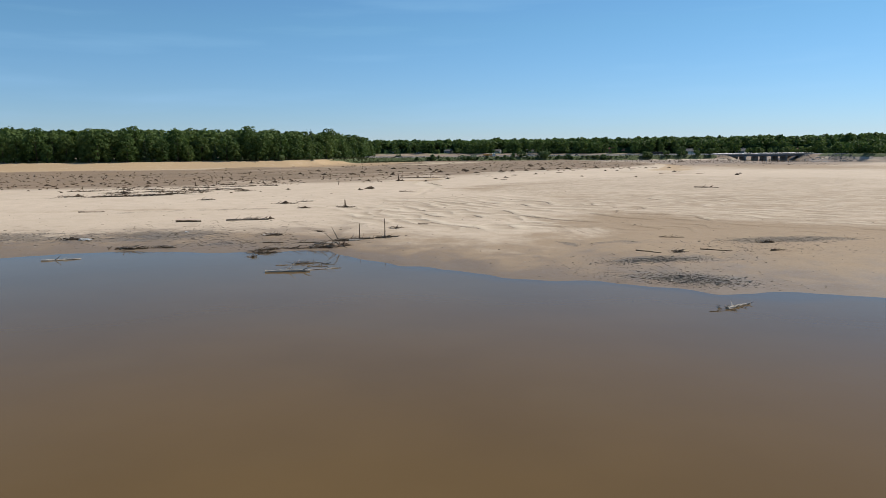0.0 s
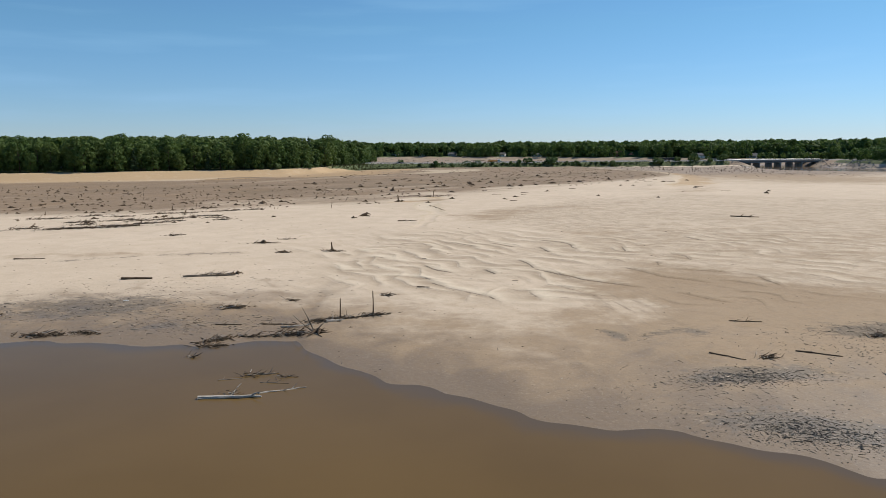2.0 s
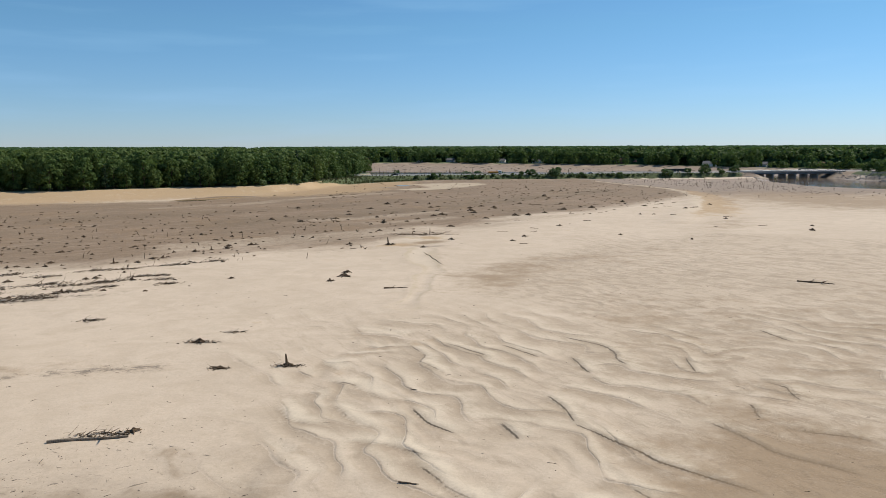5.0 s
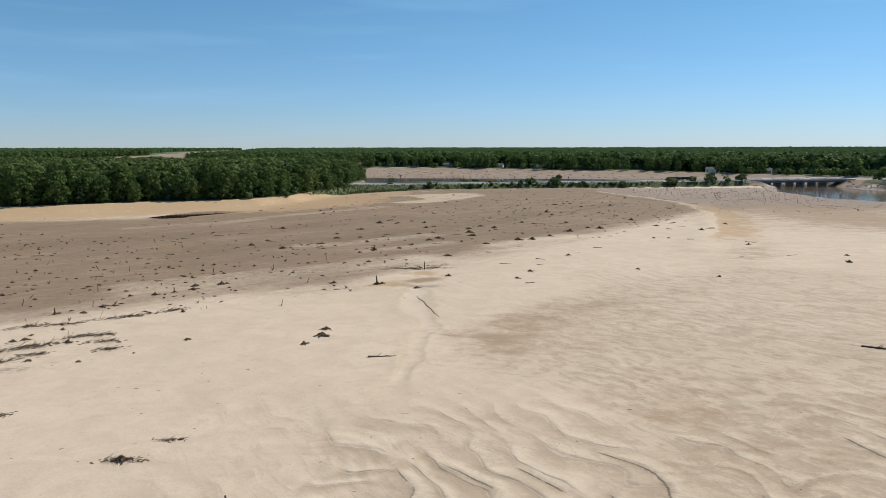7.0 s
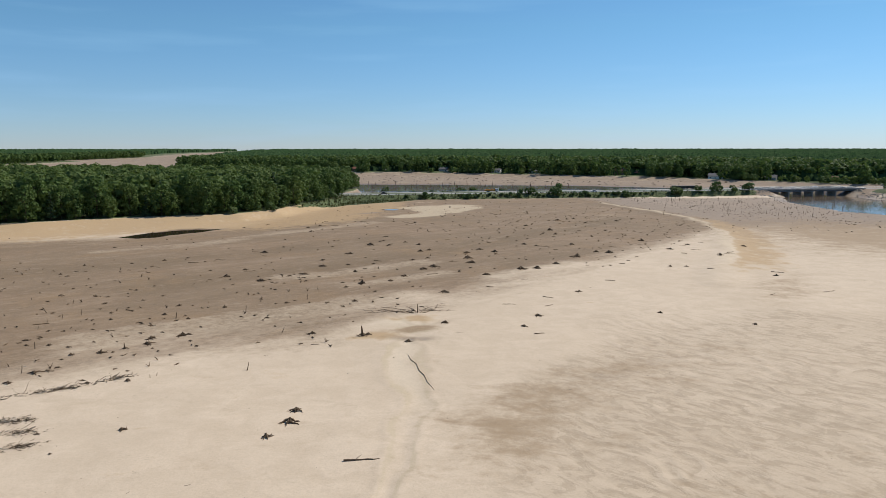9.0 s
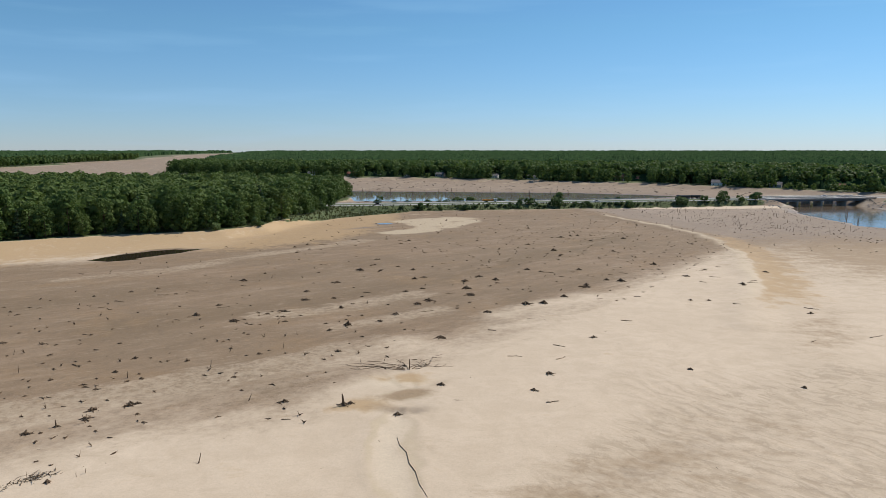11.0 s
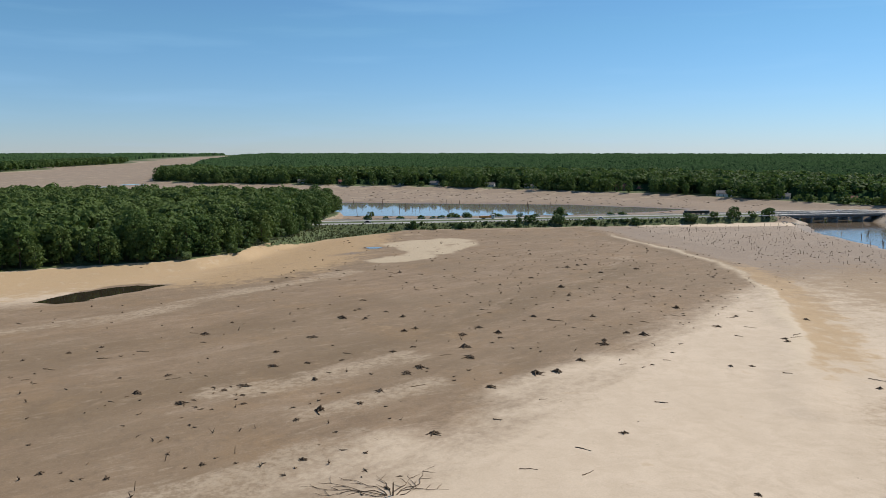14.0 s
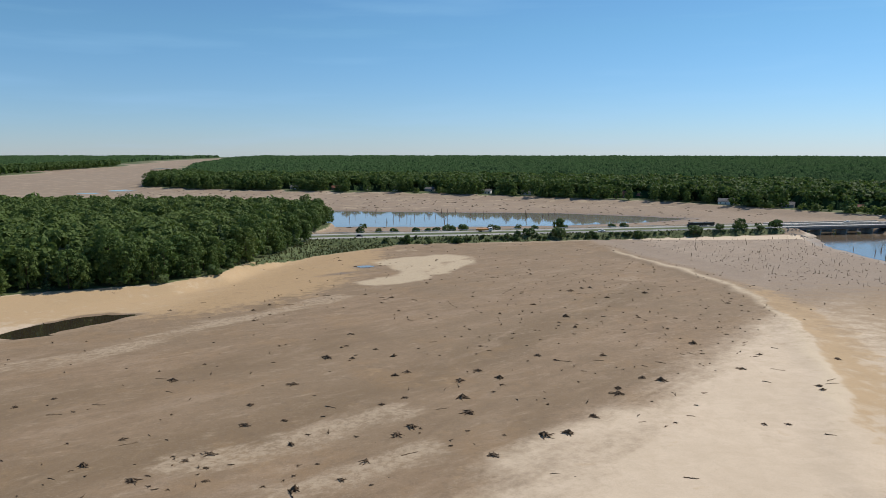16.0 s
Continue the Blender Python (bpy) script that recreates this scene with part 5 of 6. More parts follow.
gr = np.random.RandomState(41)
cand = np.stack([gr.uniform(-90, 250, 30000), gr.uniform(490, 680, 30000)], 1)
m = land(cand[:, 0], cand[:, 1])[1]["grass"]
isl_d = inside(cand[:, 0], cand[:, 1], ISLAND)
v = cand[:, 1] - near_road(cand[:, 0])
keep = (m > 0.55) & (isl_d < 2) & (v < -6)
blades("reed_grass", cand[keep][:9000], 0.9, M_REED, "pale green reeds and grass along the shore and causeway bank")

# ---- driftwood, stumps and snags ----
wrnd = random.Random(77)


def duff_material():
    s = Shade("matted_twigs", 0.95)
    s.p.inputs["Specular IOR Level"].default_value = 0.1
    n = s.noise(6.0, 10, s.stretch(0.3, 1, 1), 0.75, 1.0)
    return s.paint(s.mix(s.ridge(n, 0.35, 0.65), (0.04, 0.029, 0.02), (0.15, 0.112, 0.075))).bump(n, 1.0, 0.15).mat


M_DUFF = duff_material()


def stump_kind(rnd, tall, spread_r):
    """A dead tree stump with splayed roots: trunk mesh, root meshes."""
    bm = bmesh.new()
    r = (0.16 + 0.10 * rnd.random()) * (0.62 if tall > 1 else 1)
    pts = bent(rnd, (0, 0, -0.2), (rnd.uniform(-0.25, 0.25), rnd.uniform(-0.25, 0.25), 1), tall + 0.2, 4, 0.12)
    tube(bm, pts, [r * 1.9, r * 1.4, r * 1.0, r * 0.8, r * 0.45], 8, rnd)
    trunk = bpy.data.meshes.new("stump_trunk")
    bm.to_mesh(trunk)
    bm.free()
    trunk.materials.append(M_WOOD)
    roots = []
    n = rnd.randint(5, 7)
    for k in range(n):
        a = 6.28 * k / n + rnd.uniform(-0.4, 0.4)
        bm = bmesh.new()
        length = spread_r * rnd.uniform(0.55, 1.15)
        pts = [Vector((0, 0, 0.3 + 0.15 * rnd.random()))]
        for j in range(1, 5):
            q = j / 4
            pts.append(Vector((math.cos(a) * length * q + rnd.uniform(-0.1, 0.1), math.sin(a) * length * q + rnd.uniform(-0.1, 0.1), 0.32 * (1 - q) ** 1.3 + rnd.uniform(-0.04, 0.1) - 0.05 * q)))
            a += rnd.uniform(-0.25, 0.25)
        tube(bm, pts, [r * 0.9, r * 0.62, r * 0.42, r * 0.3, r * 0.1], 6, rnd)
        if rnd.random() < 0.6:
            tube(bm, bent(rnd, pts[2], (math.cos(a + 0.8), math.sin(a + 0.8), 0.35), length * 0.35, 2, 0.2), [r * 0.3, r * 0.2, r * 0.06], 5, rnd)
        me = bpy.data.meshes.new("root")
        bm.to_mesh(me)
        bm.free()
        me.materials.append(M_WOOD)
        roots.append(me)
    return trunk, roots


STUMPS = [stump_kind(wrnd, t, s) for t, s in ((0.35, 1.5), (0.3, 1.2), (0.5, 1.4), (0.2, 1.6), (1.5, 1.2), (0.3, 1.1), (0.28, 1.4), (0.75, 1.2))]


def stump(x, y, scale, label="dark wet tree stump with splayed roots on bare lake bed", kind=None, group="stumps on the lake bed"):
    trunk, roots = STUMPS[wrnd.choice((0, 1, 2, 3, 5, 6, 0, 1, 2, 3, 5, 6, 7)) if kind is None else kind]
    s = thing("tree_stump", label, "stump", group)
    s.matrix_basis = Matrix.Translation((x, y, height(x, y) - 0.03)) @ Matrix.Rotation(wrnd.uniform(0, 6.28), 4, "Z") @ Matrix.Diagonal((scale, scale, scale * wrnd.uniform(0.7, 1.2), 1))
    part("trunk", trunk, M_WOOD, s)
    for r in roots:
        part("root", r, M_WOOD, s)
    return s


def log_piece(x, y, length, r, turn, label, material=None, forks=1, lift=0.0, at_z=None, tilt=0.0, wander=0.02):
    """A fallen trunk or branch lying on the ground."""
    log = thing("driftwood_log", label, "log", "driftwood on the lake bed")
    z = height(x, y) if at_z is None else at_z
    log.matrix_basis = Matrix.Translation((x, y, z + r * 0.6 + lift)) @ Matrix.Rotation(radians(turn), 4, "Z") @ Matrix.Rotation(radians(-tilt), 4, "Y")
    bm = bmesh.new()
    n = 6
    pts = [Vector((-length / 2 + length * k / n, wrnd.uniform(-1, 1) * wander * length, wrnd.uniform(-1, 1) * 0.008 * length)) for k in range(n + 1)]
    tube(bm, pts, [r * (1.1 - 0.6 * k / n) for k in range(n + 1)], 8, wrnd)
    part("trunk", bm, material or M_GREYWOOD, log)
    for _ in range(forks):
        bm = bmesh.new()
        k = wrnd.randint(1, n - 1)
        way = Vector((wrnd.uniform(0.2, 0.9), wrnd.uniform(-0.8, 0.8), wrnd.uniform(0.05, 0.6)))
        tube(bm, bent(wrnd, pts[k], way, length * wrnd.uniform(0.15, 0.3), 3, 0.2), [r * 0.5, r * 0.35, r * 0.22, r * 0.07], 5, wrnd)
        part("branch", bm, material or M_GREYWOOD, log)
    return log


def brush(x, y, rx, ry, turn, count, label, tall=0.35):
    """A tangle of broken sticks and roots."""
    heap = thing("brush_pile", label, "driftwood", "brush on the lake bed")
    heap.matrix_basis = Matrix.Translation((x, y, height(x, y))) @ Matrix.Rotation(radians(turn), 4, "Z")
    mat_bm = bmesh.new()
    for _ in range(int(count * (1.6 + rx * 0.9))):
        px, py, a = wrnd.gauss(0, 0.46) * rx, wrnd.gauss(0, 0.42) * ry, wrnd.gauss(0, 0.9)
        length, r = wrnd.uniform(0.15, 0.9), wrnd.uniform(0.014, 0.055)
        pts = bent(wrnd, (px, py, wrnd.uniform(-0.02, 0.05)), (math.cos(a), math.sin(a), wrnd.uniform(-0.08, 0.08)), length, 2, 0.3)
        tube(mat_bm, pts, [r, r * 1.1, r * 0.3], 4, wrnd)
    tagged(part("twig_mat", mat_bm, M_DUFF, heap), "dark matted twigs and silt", kind="stuff")
    for _ in range(count):
        bm = bmesh.new()
        px, py = wrnd.gauss(0, 0.45) * rx, wrnd.gauss(0, 0.45) * ry
        a = wrnd.gauss(0, 0.95)
        length = wrnd.uniform(0.35, 1.5) * min(1.7, 0.5 + rx / 4)
        pts = bent(wrnd, (px - length / 2, py, wrnd.uniform(0.0, tall * 0.6)), (math.cos(a), math.sin(a), wrnd.uniform(-0.12, 0.13)), length, 4, 0.36)
        r = wrnd.uniform(0.012, 0.034) * (1 + 0.2 * rx)
        tube(bm, pts, [r, r * 0.85, r * 0.7, r * 0.5, r * 0.2], 5)
        part("stick", bm, wrnd.choice((M_WOOD, M_WOOD, M_WOOD, M_GREYWOOD, M_PALEWOOD)), heap)
    return heap


def snag(x, y, tall, lean=0.1):
    s = thing("snag", "dead standing trunk stub rising from the mud", "dead tree", "snags beside the river")
    s.matrix_basis = Matrix.Translation((x, y, max(height(x, y), -1.6) - 0.1)) @ Euler((wrnd.uniform(-lean, lean), wrnd.uniform(-lean, lean), wrnd.uniform(0, 6.28))).to_matrix().to_4x4() @ Matrix.Diagonal((tall / 3, tall / 3, tall / 3, 1))
    trunk, branches = wrnd.choice(SNAGS)
    part("trunk", trunk, M_WOOD, s)
    for b in branches:
        part("branch", b, M_WOOD, s)
    return s


SNAGS = []
for k in range(6):
    bm = bmesh.new()
    r = wrnd.uniform(0.09, 0.16)
    pts = bent(wrnd, (0, 0, -0.3), (0, 0, 1), 3.3, 5, 0.07)
    tube(bm, pts, [r * 1.5, r * 1.1, r, r * 0.85, r * 0.7, r * 0.35], 7, wrnd)
    me = bpy.data.meshes.new("snag_trunk")
    bm.to_mesh(me)
    bm.free()
    me.materials.append(M_WOOD)
    arms = []
    for _ in range(k % 3):
        bm = bmesh.new()
        a = wrnd.uniform(0, 6.28)
        tube(bm, bent(wrnd, pts[wrnd.randint(2, 4)], (math.cos(a), math.sin(a), 0.9), wrnd.uniform(0.6, 1.2), 3, 0.2), [r * 0.5, r * 0.35, r * 0.25, r * 0.08], 5, wrnd)
        arm = bpy.data.meshes.new("snag_branch")
        bm.to_mesh(arm)
        bm.free()
        arm.materials.append(M_WOOD)
        arms.append(arm)
    SNAGS.append((me, arms))

# stumps that stand out one by one
for x, y in [(-7, 368), (-6, 351), (-3, 354), (-25, 366), (-30, 344), (-60, 348), (-37, 330), (-35, 318), (-57, 311), (-59, 299), (-48, 293), (-20, 289), (-38, 304), (-24, 308), (-9, 300), (-1, 316), (-4, 312), (11, 324), (10, 334),
             (14, 302), (20, 348), (15, 354), (10, 346), (30, 312), (25, 311), (37, 321), (46, 335), (55, 347), (59, 345), (47, 339), (80, 380), (50, 367), (49, 399), (49, 414), (41, 434), (71, 447), (69, 467), (60, 461), (88, 455), (113, 435)]:
    stump(x, y, wrnd.uniform(1.0, 1.75))
for x, y in [(94, 368), (95, 339), (83, 354), (71, 316), (76, 316), (113, 363), (-13, 236), (-5, 256), (-5, 231), (2, 245), (2, 277), (22, 251), (18, 242), (49, 253), (65, 242), (96, 300), (-59, 253), (-58, 243), (-48, 236), (-54, 233), (-48, 260),
             (-36, 250), (-24, 237), (35.6, 276), (-19, 195), (-21, 186), (94, 336), (-49, 235), (-59, 223), (-64, 211), (-53, 229), (-40, 188), (-31, 144), (-25, 133), (-19, 191), (108, 265), (114, 277)]:
    stump(x, y, wrnd.uniform(0.7, 1.2))
brush(-17.5, 133.8, 1.7, 0.55, 4, 26, "dark twigs round a lone stump", 0.3)
stump(-17.5, 134, 0.95, "lone dark stump with a tall broken trunk on pale sand", 4)
stump(-14, 235, 1.25, "dark stump with a pointed trunk beside a washed-out hollow", 4)
# stumps strewn over the mud and the near belt
spot = np.random.RandomState(51)
placed = 0
while placed < 160:
    x, y = spot.uniform(-170, 125), spot.uniform(205, 560)
    near_belt = y < 300
    if inside(np.array([x]), np.array([y]), MUD)[0] < 4 or (not near_belt and spot.rand() < 0.45) or (x < -60 and y > 330 and spot.rand() < 0.75):
        continue
    stump(x, y, spot.uniform(0.35, 0.95))
    placed += 1
placed = 0
while placed < 215:
    x, y = spot.uniform(120, 262), spot.uniform(450, 655)
    if inside(np.array([x]), np.array([y]), [(124, 655), (252, 648), (246, 612), (236, 530), (226, 500), (188, 455), (160, 488), (140, 570)])[0] < 0 or y > near_road(x) - 17:
        continue
    snag(x, y, spot.uniform(0.6, 2.5) if spot.rand() < 0.8 else spot.uniform(0.5, 1.1), 0.2)
    placed += 1
for x, y in [(258, 600), (262, 585), (268, 590), (252, 560), (275, 600), (262, 565), (250, 545)]:
    snag(x, y, 3.6, 0.12)
for _ in range(26):
    x, y = spot.uniform(-110, -30), spot.uniform(205, 270)
    snag(x, y, spot.uniform(0.6, 1.7), 0.5)
for _ in range(56):
    x, y = spot.uniform(-80, 130), spot.uniform(770, 880)
    if inside(np.array([x]), np.array([y]), POND)[0] > 4:
        snag(x, y, spot.uniform(2, 6), 0.1)

# the two upright stakes with caught debris, and the root mass at the water's edge
for x, y, tall in ((-9.9, 91.2, 2.0), (-6.7, 92.4, 2.4)):
    stake = thing("stake", "thin upright wooden stake stuck in the sand", "stake", "stakes at the shore")
    stake.matrix_basis = Matrix.Translation((x, y, height(x, y)))
    part("shaft", tube(bmesh.new(), bent(wrnd, (0, 0, -0.4), (0.02, 0, 1), tall + 0.4, 5, 0.02), [0.075, 0.07, 0.065, 0.06, 0.055, 0.04], 7, wrnd), M_WOOD, stake)
brush(-10.8, 90.6, 2.6, 0.8, 22, 46, "dark twigs and straw caught round a stake")
brush(-6.4, 92.0, 1.8, 0.6, 12, 30, "dark twigs caught round a stake", 0.25)
brush(-8.4, 91.2, 1.8, 0.35, 20, 18, "line of drift twigs on wet sand", 0.12)
log_piece(-10.2, 90.0, 1.8, 0.13, 24, "short bleached white log among twigs", M_PALEWOOD, 0)
stump(-11.2, 86.2, 1.0, "black upturned root mass at the water's edge", 0)
brush(-12.8, 86.4, 2.6, 0.8, 6, 60, "tangle of black roots and branches at the water's edge", 0.6)
for a, b, c, l in ((-0.35, 0.1, 0.9, 2.6), (-1.0, 0.2, 0.75, 2.6), (0.5, -0.2, 0.5, 1.4)):
    br = thing("branch", "bare grey branch sticking up from the root mass", "branch", "driftwood on the lake bed")
    br.matrix_basis = Matrix.Translation((-11.6, 86.3, height(-11.6, 86.3)))
    part("stem", tube(bmesh.new(), bent(wrnd, (0, 0, 0), (a, b, c), l, 4, 0.06), [0.08, 0.07, 0.055, 0.04, 0.015], 6, wrnd), M_GREYWOOD, br)
log_piece(-13.6, 88.6, 3.2, 0.09, 14, "pale branch propped beside the root mass", M_PALEWOOD, 1, 0.1)
log_piece(-15.5, 89.4, 3.6, 0.07, -4, "dark thin branch lying on sand", M_WOOD, 1)
brush(-20.3, 84.3, 1.7, 0.6, 25, 34, "dark root tangle at the water's edge", 0.5)
brush(-20.2, 82.6, 1.6, 0.5, 10, 18, "reddish twigs in shallow water", 0.35)
brush(-17.2, 85.6, 3.0, 0.3, 3, 18, "line of drift twigs on wet sand", 0.12)
log_piece(-39.2, 111.6, 3.9, 0.2, 6, "straight grey sawn log on pale sand", M_WOOD, 0)
log_piece(-30.4, 113.4, 6.6, 0.17, 10, "fallen trunk with a root end on pale sand", M_GREYWOOD, 3)
stump(-27.2, 115.2, 0.9, "upturned root plate at the end of a fallen trunk", 2)
brush(-29.5, 114.6, 2.6, 0.6, 10, 22, "broken branches beside a fallen trunk", 0.4)
log_piece(-8.2, 179.2, 4.2, 0.12, 6, "thin straight branch lying on pale sand", M_WOOD, 1)
log_piece(67, 181.6, 6.0, 0.14, -32, "bare branch with upright twigs on pale sand", M_WOOD, 4)
log_piece(29.2, 87.4, 3.0, 0.06, -8, "dark branch half buried in wet sand", M_WOOD, 3)
log_piece(23.4, 76.6, 3.0, 0.06, -42, "thin dark stick on wet sand", M_WOOD, 0)
log_piece(31.0, 77.2, 3.4, 0.07, -30, "thin dark stick on wet sand", M_WOOD, 0)
brush(26.4, 76.2, 0.8, 0.4, 10, 22, "small pale and dark root tangle on the shore", 0.4)
brush(38.5, 82.0, 1.2, 0.5, 20, 22, "small dark root tangle on the shore", 0.4)
brush(37, 76, 0.8, 0.4, 0, 10, "dark twigs on the shore", 0.3)
log_piece(-20.6, 89.2, 2.6, 0.07, 2, "thin dark branch on wet sand", M_WOOD, 2)
brush(-22, 96, 1.6, 0.8, 10, 26, "dark twig tangle on sand", 0.5)
brush(-16.5, 99.5, 0.8, 0.5, 0, 12, "small twig tangle on sand", 0.4)
brush(-6.0, 101.0, 1.0, 0.5, 0, 16, "small twig tangle on sand", 0.45)
log_piece(-2.0, 105.0, 1.6, 0.07, -14, "short dark branch on sand", M_WOOD, 1)
log_piece(-62, 127, 4.5, 0.1, 6, "thin dark branch on sand", M_WOOD, 0)
brush(-28, 149, 1.6, 0.4, 4, 16, "flat dark twigs on sand", 0.15)
brush(-31, 144, 2.2, 0.5, 5, 22, "flat dark twigs on sand", 0.25)
brush(-25, 133, 1.2, 0.5, 8, 14, "flat dark twigs on sand", 0.2)
brush(-37, 86.2, 2.6, 0.7, 6, 36, "dark root tangle by the water", 0.5)
brush(-33.5, 86.8, 2.0, 0.5, -6, 20, "dark twigs by the water", 0.35)
brush(-48, 93, 2.4, 0.8, 0, 30, "dark twig heap on mud", 0.4)
# wood lying in the shallow water
for x, y, l, r, turn, mat, label in [(-14.4, 69.0, 4.4, 0.16, 4, M_PALEWOOD, "floating grey plank in brown water"), (-13.4, 74.4, 2.4, 0.09, 16, M_GREYWOOD, "branch in shallow brown water"), (-11.0, 70.6, 3.4, 0.08, 22, M_PALEWOOD, "thin bleached branch in brown water"),
                                     (23.4, 52.0, 3.0, 0.13, 38, M_PALEWOOD, "bleached forked log in brown water"), (-41.5, 77.8, 4.0, 0.12, 22, M_PALEWOOD, "bleached log at the water's edge"), (21.4, 50.4, 1.6, 0.05, 10, M_WOOD, "dark stick in brown water"),
                                     (-12.0, 72.3, 2.2, 0.06, -8, M_GREYWOOD, "thin stick in brown water"), (-15.6, 73.2, 1.8, 0.06, 14, M_GREYWOOD, "thin stick in brown water")]:
    log_piece(x, y, l, r, turn, label, mat, 2, 0.0, WATER - 0.04)


def wet_tangle(x, y, rx, count, label):
    heap = brush(x, y, rx, 0.5, 10, count, label, 0.55)
    heap.location.z = WATER - 0.1


wet_tangle(-13.8, 74.2, 1.0, 26, "reddish root tangle rising from shallow water")
wet_tangle(-11.6, 73.8, 0.7, 12, "dark twigs rising from shallow water")
wet_tangle(-14.6, 69.8, 0.9, 14, "twigs caught behind a floating plank")
wet_tangle(-20.6, 79.2, 0.8, 16, "pale twigs rising from shallow water")
wet_tangle(22.6, 51.4, 0.8, 14, "dark twigs beside a bleached log in water")
# drift lines on the left of the sand
for x, y, rx, ry, turn, n in [(-74, 168, 9, 1.2, 20, 70), (-69, 172, 4, 1.2, 18, 46), (-64, 176, 6, 0.9, 30, 46), (-62, 184, 6, 0.9, 35, 40), (-58, 190, 5, 0.9, 38, 36), (-72, 182, 6, 1.0, 30, 42), (-80, 178, 5, 0.9, 20, 36), (-57, 203, 6, 0.7, 30, 38), (-50, 209, 4, 0.7, 38, 30),
                              (-50, 183, 3, 0.7, 30, 28), (-55, 191, 2.5, 0.8, 20, 24), (-92, 186, 6, 1.0, 15, 36), (-84, 192, 5, 1.0, 25, 30), (-70, 196, 5, 0.9, 35, 30), (-51, 156, 2.4, 0.6, 8, 26), (-78, 166, 4, 0.8, 16, 30), (-66, 171, 4, 0.7, 20, 28), (-86, 167, 4, 0.9, 10, 28), (-77, 174, 3, 1.0, 24, 28), (-68, 181, 4, 0.7, 30, 26), (-60, 180, 3, 0.6, 26, 24), (-53, 187, 4, 0.6, 22, 24), (-76, 189, 4, 0.9, 28, 26), (-64, 198, 4, 0.7, 30, 24)]:
    brush(x, y, rx * 0.8, ry * 1.7, turn, n, "long dark drift line of roots and twigs on sand", 0.3)
for _ in range(44):
    x, y = spot.uniform(-110, -45), spot.uniform(168, 232)
    if y < 150 - 0.9 * (x + 60) * 0 + 20:
        continue
    stump(x, y, spot.uniform(0.35, 0.8))
for _ in range(60):
    x, y = spot.uniform(-120, 110), spot.uniform(225, 470)
    log_piece(x, y, spot.uniform(1.2, 3.6), spot.uniform(0.05, 0.11), spot.uniform(-40, 40), "dark dead branch lying on the mud", M_WOOD, spot.randint(0, 3), wander=0.05)
# washed-bare roots that spread from the head of the hollow, and a post among them
for way, length in ((178, 14), (165, 12), (148, 10), (128, 12), (112, 7), (88, 7), (62, 6), (45, 12), (28, 8)):
    bare = thing("bare_root", "thin dark root washed bare round a hollow", "root", "roots round the hollow")
    t = math.radians(way)
    x, y = -4.2 + spot.uniform(0.3, 1.6) * math.cos(t), 253.5 + spot.uniform(0.3, 1.4) * math.sin(t)
    line = [(x, y)]
    for _ in range(9):
        t += spot.uniform(-0.95, 0.95)
        t += 0.3 * math.sin(math.radians(way) - t)
        x, y = x + math.cos(t) * length / 9, y + math.sin(t) * length / 9
        line.append((x, y))
    stem = part("stem", tube(bmesh.new(), [Vector((a, b, height(a, b) + 0.05 + spot.uniform(0, 0.1))) for a, b in line], [0.062 - 0.0048 * k for k in range(10)], 5, wrnd), M_WOOD, bare)
    for k in (3, 5, 7):
        a, b = line[k]
        w = math.radians(way) + spot.choice((-1, 1)) * spot.uniform(0.5, 1.0)
        twig = [Vector((a + math.cos(w) * q, b + math.sin(w) * q + spot.uniform(-0.15, 0.15), height(a, b) + 0.07)) for q in (0, 0.6, 1.2, 2.0)]
        part("rootlet", tube(bmesh.new(), twig, [0.042, 0.036, 0.028, 0.014], 4, wrnd), M_WOOD, stem)
post_thing = thing("post", "thin dark post standing at the head of a hollow", "post", "posts on the lake bed")
post_thing.matrix_basis = Matrix.Translation((-4, 254, height(-4, 254)))
part("shaft", tube(bmesh.new(), [(0, 0, -0.3), (0.02, 0, 0.8), (0.05, 0, 2.0)], [0.13, 0.11, 0.07], 7, wrnd), M_WOOD, post_thing)
for x, y, s in [(-56, 226, 0.8), (-53, 229, 0.7), (-49, 236, 0.8), (-59, 262, 0.9), (-77.4, 175.6, 1.1), (-72, 171, 0.8), (-66, 176, 0.9), (-58, 186, 0.9), (-86, 170, 0.9), (-80, 184, 1.0), (-63, 194, 0.8), (-70, 205, 0.9), (-90, 200, 0.9)]:
    stump(x, y, s, "dark root stump caught in a drift line", wrnd.choice((4, 7, 2)))
root = thing("long_root", "long dark root lying along a washed-out gully", "root", "driftwood on the lake bed")
pts = [(-4.6, 222), (-4.1, 219), (-3.0, 216.5), (-2.5, 213), (-1.6, 210.5), (-1.0, 207), (0.1, 203.5)]
part("stem", tube(bmesh.new(), [Vector((x, y, height(x, y) + 0.05)) for x, y in pts], [0.025, 0.04, 0.05, 0.055, 0.05, 0.04, 0.02], 6, wrnd), M_WOOD, root)


